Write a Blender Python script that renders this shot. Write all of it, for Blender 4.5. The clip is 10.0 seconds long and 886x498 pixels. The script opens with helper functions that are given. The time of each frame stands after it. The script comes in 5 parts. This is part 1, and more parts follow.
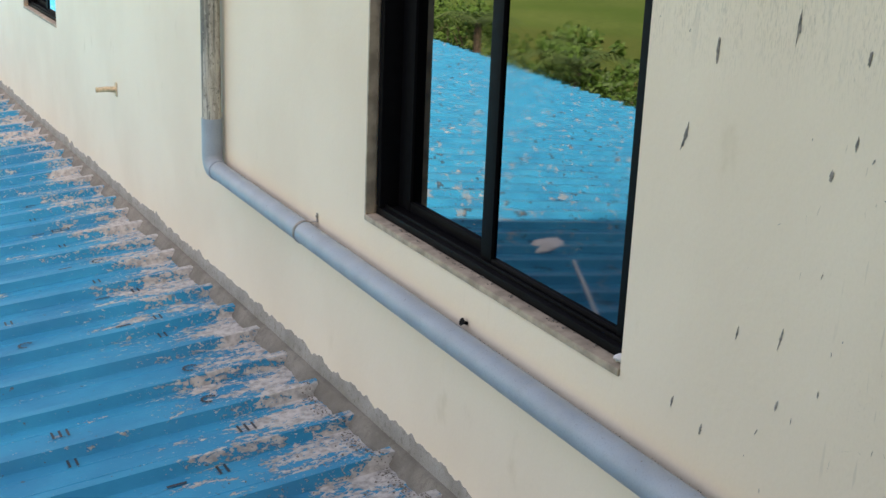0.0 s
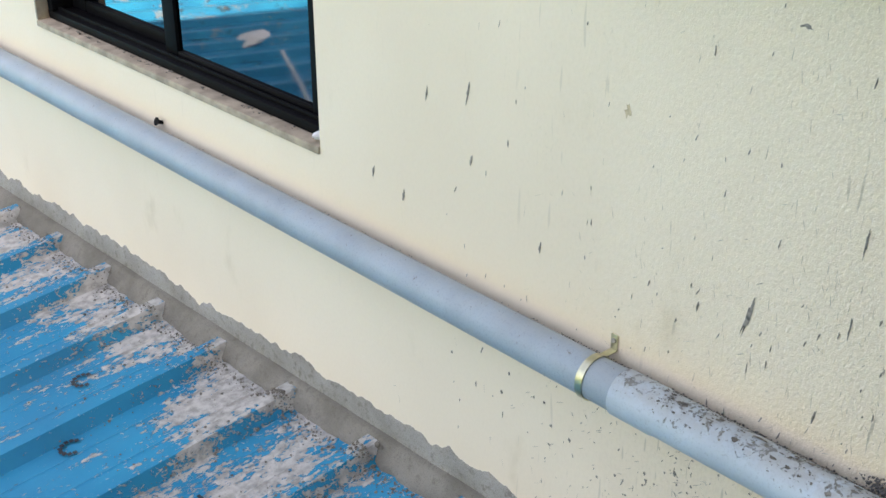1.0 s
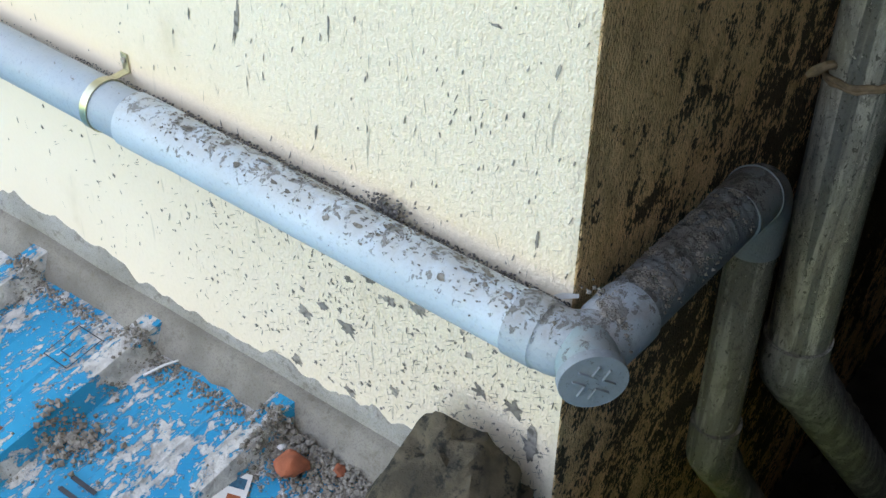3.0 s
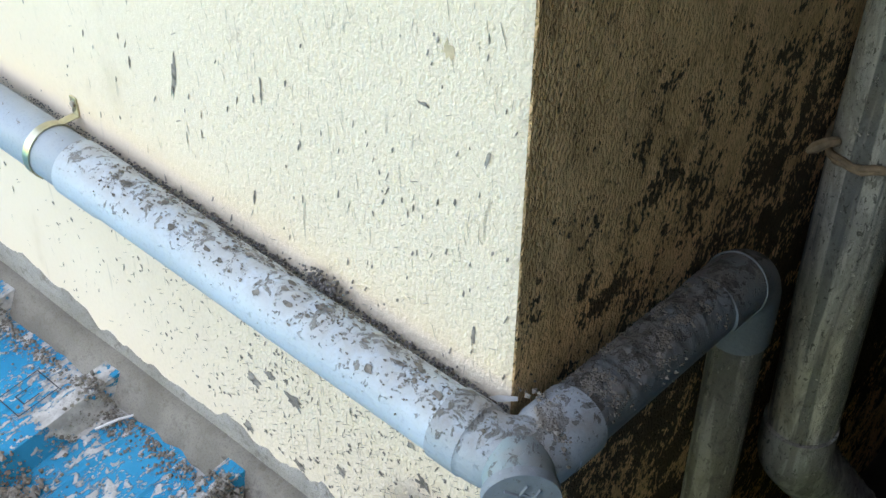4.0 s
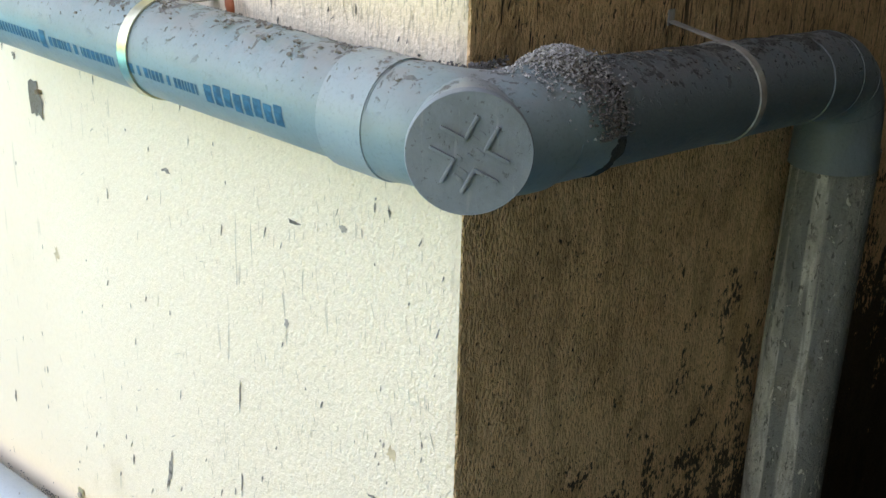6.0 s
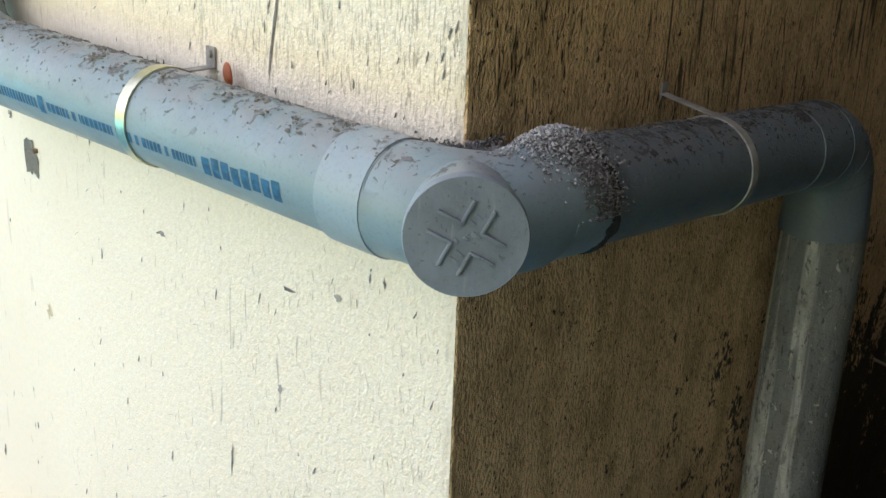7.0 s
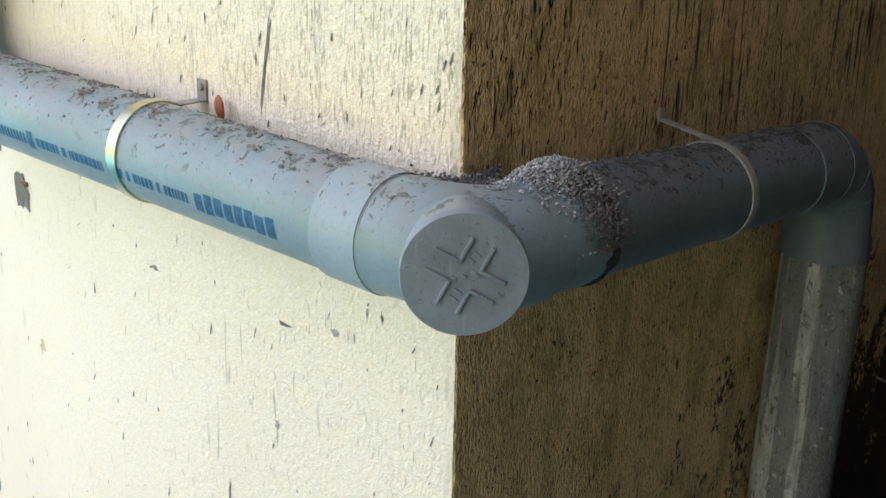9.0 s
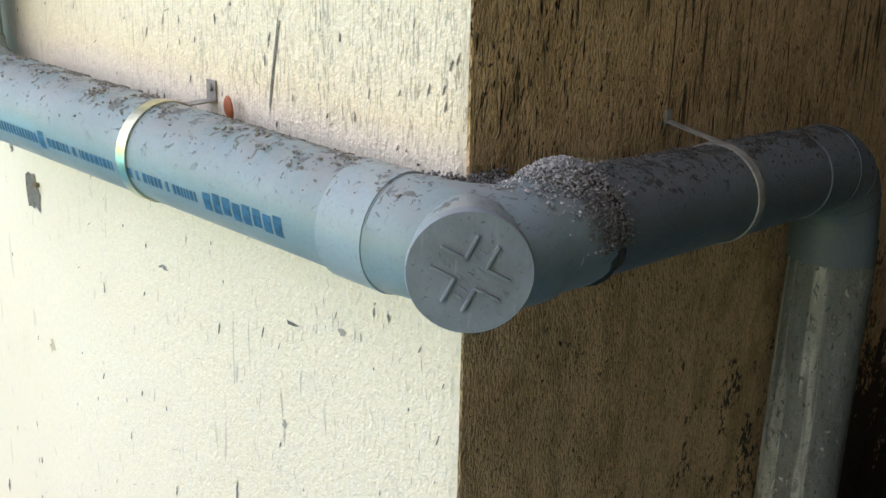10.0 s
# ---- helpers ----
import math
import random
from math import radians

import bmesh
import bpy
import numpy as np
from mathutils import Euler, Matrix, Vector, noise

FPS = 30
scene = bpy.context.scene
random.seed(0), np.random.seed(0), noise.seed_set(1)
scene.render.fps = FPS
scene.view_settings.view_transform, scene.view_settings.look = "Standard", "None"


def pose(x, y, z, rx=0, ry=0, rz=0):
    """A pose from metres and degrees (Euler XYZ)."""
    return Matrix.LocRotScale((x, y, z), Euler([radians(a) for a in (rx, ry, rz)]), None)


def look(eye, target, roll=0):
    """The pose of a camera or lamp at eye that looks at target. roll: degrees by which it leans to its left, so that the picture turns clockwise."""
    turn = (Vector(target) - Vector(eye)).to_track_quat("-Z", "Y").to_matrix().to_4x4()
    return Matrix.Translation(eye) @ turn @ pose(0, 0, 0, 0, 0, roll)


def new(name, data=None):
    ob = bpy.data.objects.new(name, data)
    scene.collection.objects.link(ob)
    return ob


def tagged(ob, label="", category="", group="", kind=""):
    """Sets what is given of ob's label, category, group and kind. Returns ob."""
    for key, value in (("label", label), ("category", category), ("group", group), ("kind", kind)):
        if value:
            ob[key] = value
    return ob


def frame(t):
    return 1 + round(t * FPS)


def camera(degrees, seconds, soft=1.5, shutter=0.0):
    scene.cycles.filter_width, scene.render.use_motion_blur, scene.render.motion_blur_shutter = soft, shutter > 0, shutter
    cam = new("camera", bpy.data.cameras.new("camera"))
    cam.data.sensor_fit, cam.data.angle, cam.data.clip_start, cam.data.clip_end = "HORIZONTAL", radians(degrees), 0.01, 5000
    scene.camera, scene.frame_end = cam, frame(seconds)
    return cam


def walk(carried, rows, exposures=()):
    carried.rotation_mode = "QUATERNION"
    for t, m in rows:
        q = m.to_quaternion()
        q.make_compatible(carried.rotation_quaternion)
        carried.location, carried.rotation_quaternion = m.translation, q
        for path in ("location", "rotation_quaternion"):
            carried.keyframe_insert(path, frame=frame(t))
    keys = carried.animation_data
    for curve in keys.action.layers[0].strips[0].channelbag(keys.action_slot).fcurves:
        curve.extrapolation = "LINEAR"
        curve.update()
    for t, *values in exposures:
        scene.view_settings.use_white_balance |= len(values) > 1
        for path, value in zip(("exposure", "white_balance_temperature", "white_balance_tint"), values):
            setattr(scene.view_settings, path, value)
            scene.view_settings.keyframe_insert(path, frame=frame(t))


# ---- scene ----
cam = camera(40.7, 10.0)
PATH = [
    (0, (-1.436, -0.324, 1.548), (-0.535, 1.367, 0.977), 2.4),
    (0.5, (-1.367, -0.317, 1.527), (-0.29, 1.203, 0.799), 0.7),
    (1, (-1.338, -0.323, 1.491), (-0.143, 1.019, 0.614), -0.1),
    (1.5, (-1.239, -0.355, 1.447), (0.006, 0.833, 0.428), -0.8),
    (2, (-1.121, -0.4, 1.428), (0.158, 0.688, 0.342), -0.8),
    (2.5, (-1.004, -0.463, 1.402), (0.252, 0.53, 0.203), 0.4),
    (3, (-0.883, -0.493, 1.38), (0.331, 0.441, 0.094), 0.6),
    (3.2, (-0.842, -0.494, 1.373), (0.415, 0.415, 0.111), 2.2),
    (4.3, (-0.651, -0.526, 1.369), (0.452, 0.545, 0.09), 1.2),
    (4.5, (-0.682, -0.56, 1.386), (0.424, 0.52, 0.118), 2.5),
    (5, (-0.786, -0.662, 1.418), (0.341, 0.451, 0.197), 1.7),
    (5.5, (-0.818, -0.704, 1.458), (0.467, 0.462, 0.464), 1.7),
    (5.7, (-0.813, -0.704, 1.48), (0.531, 0.507, 0.628), 1.4),
    (6.8, (-0.832, -0.712, 1.567), (0.601, 0.544, 0.958), 1.9),
    (7, (-0.817, -0.695, 1.556), (0.604, 0.549, 0.897), 2.1),
    (7.5, (-0.811, -0.683, 1.575), (0.627, 0.557, 0.947), 2.0),
    (8, (-0.802, -0.684, 1.567), (0.635, 0.565, 0.956), 1.6),
    (8.5, (-0.8, -0.68, 1.57), (0.632, 0.566, 0.942), 1.5),
    (9, (-0.8, -0.677, 1.569), (0.631, 0.567, 0.93), 1.2),
    (9.5, (-0.801, -0.677, 1.566), (0.607, 0.592, 0.929), 1.1),
    (10, (-0.804, -0.686, 1.564), (0.617, 0.573, 0.937), 1.3),
]
EXPOSURES = [(0.0, 1.92, 8700, 23), (0.5, 2.20, 8700, 21), (1.0, 2.56, 8600, 20), (2.0, 2.77, 8500, 18), (2.5, 3.00, 8300, 17), (3.0, 3.16, 8200, 16), (5.5, 3.22, 8700, 20), (7.0, 3.16, 8900, 22), (10.0, 3.16, 8900, 23)]
walk(cam, [(t, look(eye, target, roll)) for t, eye, target, roll in PATH], EXPOSURES)

# ---- light ----
world = bpy.data.worlds.new("sky")
scene.world = world
world.use_nodes = True
wn = world.node_tree
sky = wn.nodes.new("ShaderNodeTexSky")
sky.sky_type = "NISHITA"
sky.sun_disc = False
sky.sun_elevation, sky.sun_rotation = radians(50), radians(160)
sky.air_density, sky.dust_density, sky.ozone_density = 1.0, 4.0, 0.5
wn.links.new(sky.outputs[0], wn.nodes["Background"].inputs[0])
wn.nodes["Background"].inputs[1].default_value = 0.15
sun_data = bpy.data.lights.new("sun", "SUN")
sun_data.energy, sun_data.angle, sun_data.color = 5.0, radians(0.53), (1.0, 0.95, 0.87)
sun = new("sun", sun_data)
sun.matrix_world = look((0.342 * 6.43, -0.94 * 6.43, 7.66), (0, 0, 0))


# ---- materials ----
class Mat:
    """A small builder for procedural node materials in world metres."""

    def __init__(self, name, rough=0.6, metal=0.0, spec=0.5, local=False):
        self.m = bpy.data.materials.new(name)
        self.m.use_nodes = True
        self.t = self.m.node_tree
        self.b = self.t.nodes["Principled BSDF"]
        self.b.inputs["Roughness"].default_value = rough
        self.b.inputs["Metallic"].default_value = metal
        self.b.inputs["Specular IOR Level"].default_value = spec
        if local:
            self.co = self.t.nodes.new("ShaderNodeTexCoord").outputs["Object"]
        else:
            self.co = self.t.nodes.new("ShaderNodeNewGeometry").outputs["Position"]

    def put(self, socket, value):
        if isinstance(value, bpy.types.NodeSocket):
            self.t.links.new(value, socket)
        else:
            socket.default_value = value

    def noise(self, scale, detail=4.0, rough=0.55, stretch=(1, 1, 1), distort=0.0, shift=0.0):
        mp = self.t.nodes.new("ShaderNodeMapping")
        mp.inputs["Scale"].default_value = stretch
        mp.inputs["Location"].default_value = (shift, shift * 0.7, shift * 1.3)
        self.t.links.new(self.co, mp.inputs["Vector"])
        n = self.t.nodes.new("ShaderNodeTexNoise")
        n.inputs["Scale"].default_value, n.inputs["Detail"].default_value = scale, detail
        n.inputs["Roughness"].default_value, n.inputs["Distortion"].default_value = rough, distort
        self.t.links.new(mp.outputs[0], n.inputs["Vector"])
        return n.outputs["Fac"]

    def ramp(self, value, lo, hi, a=0.0, b=1.0):
        n = self.t.nodes.new("ShaderNodeMapRange")
        n.interpolation_type = "SMOOTHSTEP"
        for k, v in (("From Min", lo), ("From Max", hi), ("To Min", a), ("To Max", b)):
            n.inputs[k].default_value = v
        self.put(n.inputs["Value"], value)
        return n.outputs[0]

    def math(self, op, a, b=0.0):
        n = self.t.nodes.new("ShaderNodeMath")
        n.operation = op
        n.use_clamp = False
        self.put(n.inputs[0], a)
        self.put(n.inputs[1], b)
        return n.outputs[0]

    def mix(self, fac, a, b):
        n = self.t.nodes.new("ShaderNodeMix")
        n.data_type = "RGBA"
        self.put(n.inputs[0], fac)
        self.put(n.inputs[6], a if isinstance(a, bpy.types.NodeSocket) else (*a, 1))
        self.put(n.inputs[7], b if isinstance(b, bpy.types.NodeSocket) else (*b, 1))
        return n.outputs[2]

    def axis(self, i):
        n = self.t.nodes.new("ShaderNodeSeparateXYZ")
        self.t.links.new(self.co, n.inputs[0])
        return n.outputs[i]

    def up(self):
        g = self.t.nodes.new("ShaderNodeNewGeometry")
        n = self.t.nodes.new("ShaderNodeSeparateXYZ")
        self.t.links.new(g.outputs["Normal"], n.inputs[0])
        return n.outputs[2]

    def island(self):
        return self.t.nodes.new("ShaderNodeNewGeometry").outputs["Random Per Island"]

    def colour(self, value):
        self.put(self.b.inputs["Base Color"], value if isinstance(value, bpy.types.NodeSocket) else (*value, 1))

    def rough(self, value):
        self.put(self.b.inputs["Roughness"], value)

    def bump(self, height, strength=0.5, distance=0.002):
        n = self.t.nodes.new("ShaderNodeBump")
        n.inputs["Strength"].default_value, n.inputs["Distance"].default_value = strength, distance
        self.t.links.new(height, n.inputs["Height"])
        if self.b.inputs["Normal"].is_linked:
            self.t.links.new(self.b.inputs["Normal"].links[0].from_socket, n.inputs["Normal"])
        self.t.links.new(n.outputs[0], self.b.inputs["Normal"])


def wall_material():
    m = Mat("cream_plaster", rough=0.75, spec=0.3)
    wide = m.ramp(m.noise(1.3, 3), 0.35, 0.7)
    base = m.mix(wide, (0.835, 0.72, 0.565), (0.78, 0.66, 0.51))
    stain = m.ramp(m.noise(5, 5, 0.6, (1, 1, 0.5)), 0.62, 0.78)
    base = m.mix(m.math("MULTIPLY", stain, 0.35), base, (0.52, 0.41, 0.25))
    corner = m.ramp(m.axis(1), 0.05, 1.3, 1.0, 0.06)
    # thin vertical runs in loose patches
    streak = m.ramp(m.noise(85, 2, 0.5, (1, 1, 0.10), 0.3), 0.66, 0.70)
    grime = m.math("MULTIPLY", m.math("MULTIPLY", streak, m.ramp(m.noise(5, 3), 0.46, 0.60)), corner)
    base = m.mix(m.math("MULTIPLY", grime, 0.6), base, (0.24, 0.22, 0.18))
    # dirt caught in the pits of the rough coat
    pits = m.ramp(m.noise(200, 3, 0.6, (1, 1, 0.55), 0.6, 8.0), 0.60, 0.68)
    pits = m.math("MULTIPLY", m.math("MULTIPLY", pits, corner), m.ramp(m.noise(9, 4, 0.6, (1, 1, 0.6), 0, 2.0), 0.40, 0.64, 0.05, 1.0))
    base = m.mix(m.math("MULTIPLY", pits, 0.42), base, (0.33, 0.29, 0.22))
    # grey rain wash above the thick pipe
    rain = m.math("MULTIPLY", m.ramp(m.axis(2), 1.20, 1.36), m.ramp(m.axis(1), 0.05, 0.75, 1.0, 0.35))
    wash = m.ramp(m.noise(330, 3, 0.65, (1, 1, 0.16), 0.5, 5.0), 0.50, 0.60)
    wash = m.math("MULTIPLY", wash, m.ramp(m.noise(26, 4, 0.6, (1, 1, 0.25), 0.2, 7.0), 0.34, 0.58, 0.25, 1.0))
    base = m.mix(m.math("MULTIPLY", m.math("MULTIPLY", wash, rain), 0.62), base, (0.20, 0.175, 0.13))
    smear = m.ramp(m.noise(34, 4, 0.6, (1, 1, 0.12), 0.2, 15.0), 0.58, 0.70)
    base = m.mix(m.math("MULTIPLY", m.math("MULTIPLY", smear, rain), 0.45), base, (0.36, 0.34, 0.28))
    # fine mottle painting relief shading of the coat, stronger near the corner
    mottle = m.ramp(m.noise(150, 4, 0.7, (1, 1, 0.7), 0.2, 3.0), 0.42, 0.62)
    mottle = m.math("MULTIPLY", mottle, m.ramp(m.axis(1), 0.1, 1.1, 0.22, 0.05))
    base = m.mix(mottle, base, (0.56, 0.46, 0.32))
    m.colour(base)
    m.bump(m.noise(26, 3, 0.5), 0.2, 0.006)
    coat = m.math("ADD", m.noise(170, 3, 0.6, (1, 1, 0.7), 0.4), m.math("MULTIPLY", m.noise(380, 2, 0.5, (1, 1, 0.8), 0.3, 4.0), 0.5))
    m.bump(m.math("MULTIPLY", coat, m.ramp(m.axis(1), 0.15, 0.95, 1.0, 0.05)), 0.65, 0.0046)
    return m.m


def grimy_wall_material():
    m = Mat("grimy_plaster", rough=0.85, spec=0.2)
    base = m.mix(m.ramp(m.noise(2, 4), 0.3, 0.7), (0.87, 0.585, 0.325), (0.79, 0.515, 0.275))
    base = m.mix(m.ramp(m.noise(13, 6, 0.7, (1, 1, 0.5), 0.3, 21.0), 0.42, 0.66, 0.0, 0.60), base, (0.36, 0.23, 0.11))
    base = m.mix(m.ramp(m.noise(42, 5, 0.65, (1, 1, 0.45), 0.4, 41.0), 0.50, 0.66, 0.0, 0.32), base, (0.24, 0.15, 0.07))
    # grains of the rough coat, relief shading painted dark between and pale on top
    grain = m.noise(250, 2, 0.5, (1, 1, 0.5), 0.5, 3.0)
    base = m.mix(m.ramp(grain, 0.52, 0.62, 0.0, 0.30), base, (0.28, 0.175, 0.08))
    base = m.mix(m.ramp(grain, 0.42, 0.34, 0.0, 0.25), base, (1.0, 0.76, 0.46))
    # long thin scrapes and runs, mostly above the thick pipe
    high = m.ramp(m.axis(2), 1.05, 1.35, 0.15, 1.0)
    runs = m.ramp(m.noise(120, 2, 0.5, (1, 1, 0.06), 0.15, 12.0), 0.555, 0.63)
    runs = m.math("MULTIPLY", m.math("MULTIPLY", runs, high), m.ramp(m.noise(12, 4, 0.6, (1, 1, 0.4), 0, 31.0), 0.40, 0.56))
    base = m.mix(m.math("MULTIPLY", runs, 0.9), base, (0.05, 0.04, 0.025))
    fleck = m.ramp(m.noise(170, 2, 0.5, (1, 1, 0.5), 0.5, 7.0), 0.635, 0.67)
    fleck = m.math("MULTIPLY", fleck, m.ramp(m.noise(15, 4, 0.6, (1, 1, 0.7), 0, 17.0), 0.36, 0.60, 0.35, 1.0))
    fleck = m.math("MULTIPLY", fleck, m.ramp(m.axis(2), 1.05, 1.35, 0.55, 1.0))
    base = m.mix(m.math("MULTIPLY", fleck, 0.92), base, (0.045, 0.035, 0.025))
    # black mould in speckled clouds, thickened behind the downpipes to paint the gap's shade
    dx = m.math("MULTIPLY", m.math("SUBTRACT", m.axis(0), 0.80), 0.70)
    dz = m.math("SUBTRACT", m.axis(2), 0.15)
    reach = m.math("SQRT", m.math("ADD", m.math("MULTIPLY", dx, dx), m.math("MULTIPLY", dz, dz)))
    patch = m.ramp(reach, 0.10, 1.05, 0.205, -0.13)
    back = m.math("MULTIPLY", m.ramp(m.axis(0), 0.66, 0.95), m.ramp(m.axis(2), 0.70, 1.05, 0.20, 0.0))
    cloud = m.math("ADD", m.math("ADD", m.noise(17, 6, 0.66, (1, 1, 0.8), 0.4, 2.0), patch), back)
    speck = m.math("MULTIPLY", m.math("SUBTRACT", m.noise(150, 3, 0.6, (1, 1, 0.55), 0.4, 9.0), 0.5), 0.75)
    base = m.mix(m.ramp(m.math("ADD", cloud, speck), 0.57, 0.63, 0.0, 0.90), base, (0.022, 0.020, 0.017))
    m.colour(base)
    m.bump(m.noise(55, 4, 0.6, (1, 1, 0.7)), 0.4, 0.006)
    m.bump(grain, 1.0, 0.007)
    return m.m


def pvc_material(name, base, dirty, speck=0.4, dust=0.5, dark=(0.20, 0.19, 0.17), patch=0.0, lumpy=0.003):
    m = Mat(name, rough=0.42, spec=0.45)
    col = m.mix(m.ramp(m.noise(9, 4), 0.3, 0.7), base, tuple(c * 0.86 for c in base))
    col = m.mix(m.ramp(m.noise(240, 5, 0.7, (1, 1, 1), 0.3, 2.0), 0.52, 0.66, 0.0, 0.35), col, tuple(c * 0.55 for c in base))
    top = m.ramp(m.up(), 0.25, 0.95)
    film = m.math("MULTIPLY", top, m.ramp(m.noise(22, 5, 0.65), 0.36, 0.62))
    col = m.mix(m.math("MULTIPLY", film, dust), col, dirty)
    crumbs = m.ramp(m.noise(105, 5, 0.6, (1, 1, 1), 0.5), 0.66 - 0.10 * speck, 0.69 - 0.09 * speck)
    crumbs = m.math("MULTIPLY", crumbs, m.ramp(m.math("ADD", m.up(), m.math("MULTIPLY", m.noise(11, 3), 0.9)), 0.55, 1.15))
    col = m.mix(m.math("MULTIPLY", crumbs, 0.85), col, dark)
    if patch:
        cake = m.math("ADD", m.noise(46, 10, 0.72, (1, 1, 1), 0.6, 6.0), m.ramp(m.up(), 0.35, 1.0, -0.17, 0.035 * patch))
        cake = m.ramp(cake, 0.60 - 0.06 * patch, 0.64 - 0.05 * patch)
        col = m.mix(m.math("MULTIPLY", cake, 0.85), col, m.mix(m.noise(120, 3), tuple(c * 1.35 for c in dark), tuple(c * 0.7 for c in dark)))
        crumbs = m.math("MAXIMUM", crumbs, m.math("MULTIPLY", cake, m.noise(140, 4, 0.7)))
    m.colour(col)
    m.rough(m.math("ADD", m.math("MULTIPLY", crumbs, 0.4), m.ramp(m.noise(14, 3), 0.3, 0.7, 0.36, 0.55)))
    m.bump(m.math("ADD", m.math("MULTIPLY", crumbs, 1.0), m.math("MULTIPLY", m.noise(160, 2), 0.15)), 0.6, lumpy)
    return m.m


def weathered_pipe_material(name, pale, mid, stripe, rusty):
    m = Mat(name, rough=0.75, spec=0.25)
    col = m.mix(m.ramp(m.noise(34, 6, 0.68, (1, 1, 0.22), 0.5), 0.44, 0.58), mid, pale)
    band = m.ramp(m.noise(26, 3, 0.5, (1.4, 1.4, 0.04), 0, 1.0), 0.47, 0.53)
    col = m.mix(m.math("MULTIPLY", band, 0.75), col, stripe)
    rust = m.ramp(m.noise(9, 5, 0.65, (1, 1, 0.35), 0.3, 4.0), 0.50, 0.70)
    col = m.mix(m.math("MULTIPLY", rust, rusty), col, (0.25, 0.18, 0.09))
    crack = m.ramp(m.noise(170, 3, 0.6, (1, 1, 0.4), 0.8), 0.60, 0.65)
    col = m.mix(m.math("MULTIPLY", crack, 0.75), col, (0.06, 0.057, 0.047))
    flake = m.ramp(m.noise(70, 5, 0.7, (1, 1, 0.6), 0.6, 6.0), 0.60, 0.64)
    col = m.mix(m.math("MULTIPLY", flake, 0.6), col, tuple(min(1.0, c * 1.35) for c in pale))
    blot = m.ramp(m.noise(45, 7, 0.7, (1, 1, 0.8), 0.3, 3.0), 0.56, 0.64)
    col = m.mix(m.math("MULTIPLY", blot, 0.6), col, tuple(c * 0.4 for c in mid))
    m.colour(col)
    m.bump(m.math("ADD", m.noise(130, 5, 0.7), flake), 1.0, 0.005)
    return m.m


def cap_material():
    m = Mat("scuffed_grey_plastic", rough=0.55, spec=0.4)
    col = m.mix(m.ramp(m.noise(25, 6, 0.65), 0.3, 0.7), (0.215, 0.25, 0.275), (0.165, 0.19, 0.205))
    run = m.ramp(m.noise(130, 5, 0.65, (1, 1, 0.09), 0.15, 4.0), 0.58, 0.68)
    col = m.mix(m.math("MULTIPLY", run, 0.5), col, (0.30, 0.32, 0.32))
    grit = m.ramp(m.noise(210, 5, 0.7, (1, 1, 0.8), 0.4, 9.0), 0.60, 0.67)
    col = m.mix(m.math("MULTIPLY", grit, 0.65), col, (0.09, 0.088, 0.08))
    m.colour(col)
    m.bump(m.math("ADD", grit, m.noise(120, 5, 0.7)), 0.4, 0.002)
    return m.m


def plain_material(name, base, rough=0.6, metal=0.0, vary=0.25, scale=30, bump=0.2, spec=0.5):
    m = Mat(name, rough=rough, metal=metal, spec=spec)
    col = m.mix(m.ramp(m.noise(scale, 4), 0.3, 0.7), base, tuple(c * (1 - vary) for c in base))
    m.colour(col)
    if bump:
        m.bump(m.noise(scale * 4, 4), bump, 0.002)
    return m.m


def mortar_material(name, a, b):
    m = Mat(name, rough=0.95, spec=0.15)
    col = m.mix(m.ramp(m.noise(7, 5, 0.6), 0.3, 0.7), a, b)
    col = m.mix(m.ramp(m.noise(45, 7, 0.7), 0.53, 0.66, 0.0, 0.6), col, (0.17, 0.15, 0.12))
    col = m.mix(m.ramp(m.noise(330, 3, 0.7), 0.5, 0.65, 0.0, 0.4), col, (0.12, 0.11, 0.09))
    m.colour(col)
    m.bump(m.noise(60, 6, 0.7), 0.8, 0.008)
    m.bump(m.noise(320, 3, 0.7), 0.5, 0.003)
    return m.m


def crumb_material(name, a, b):
    m = Mat(name, rough=0.95, spec=0.1)
    col = m.mix(m.island(), a, b)
    m.colour(m.mix(m.ramp(m.noise(90, 3), 0.4, 0.7), col, tuple(c * 0.6 for c in a)))
    m.bump(m.noise(200, 3), 0.6, 0.003)
    return m.m


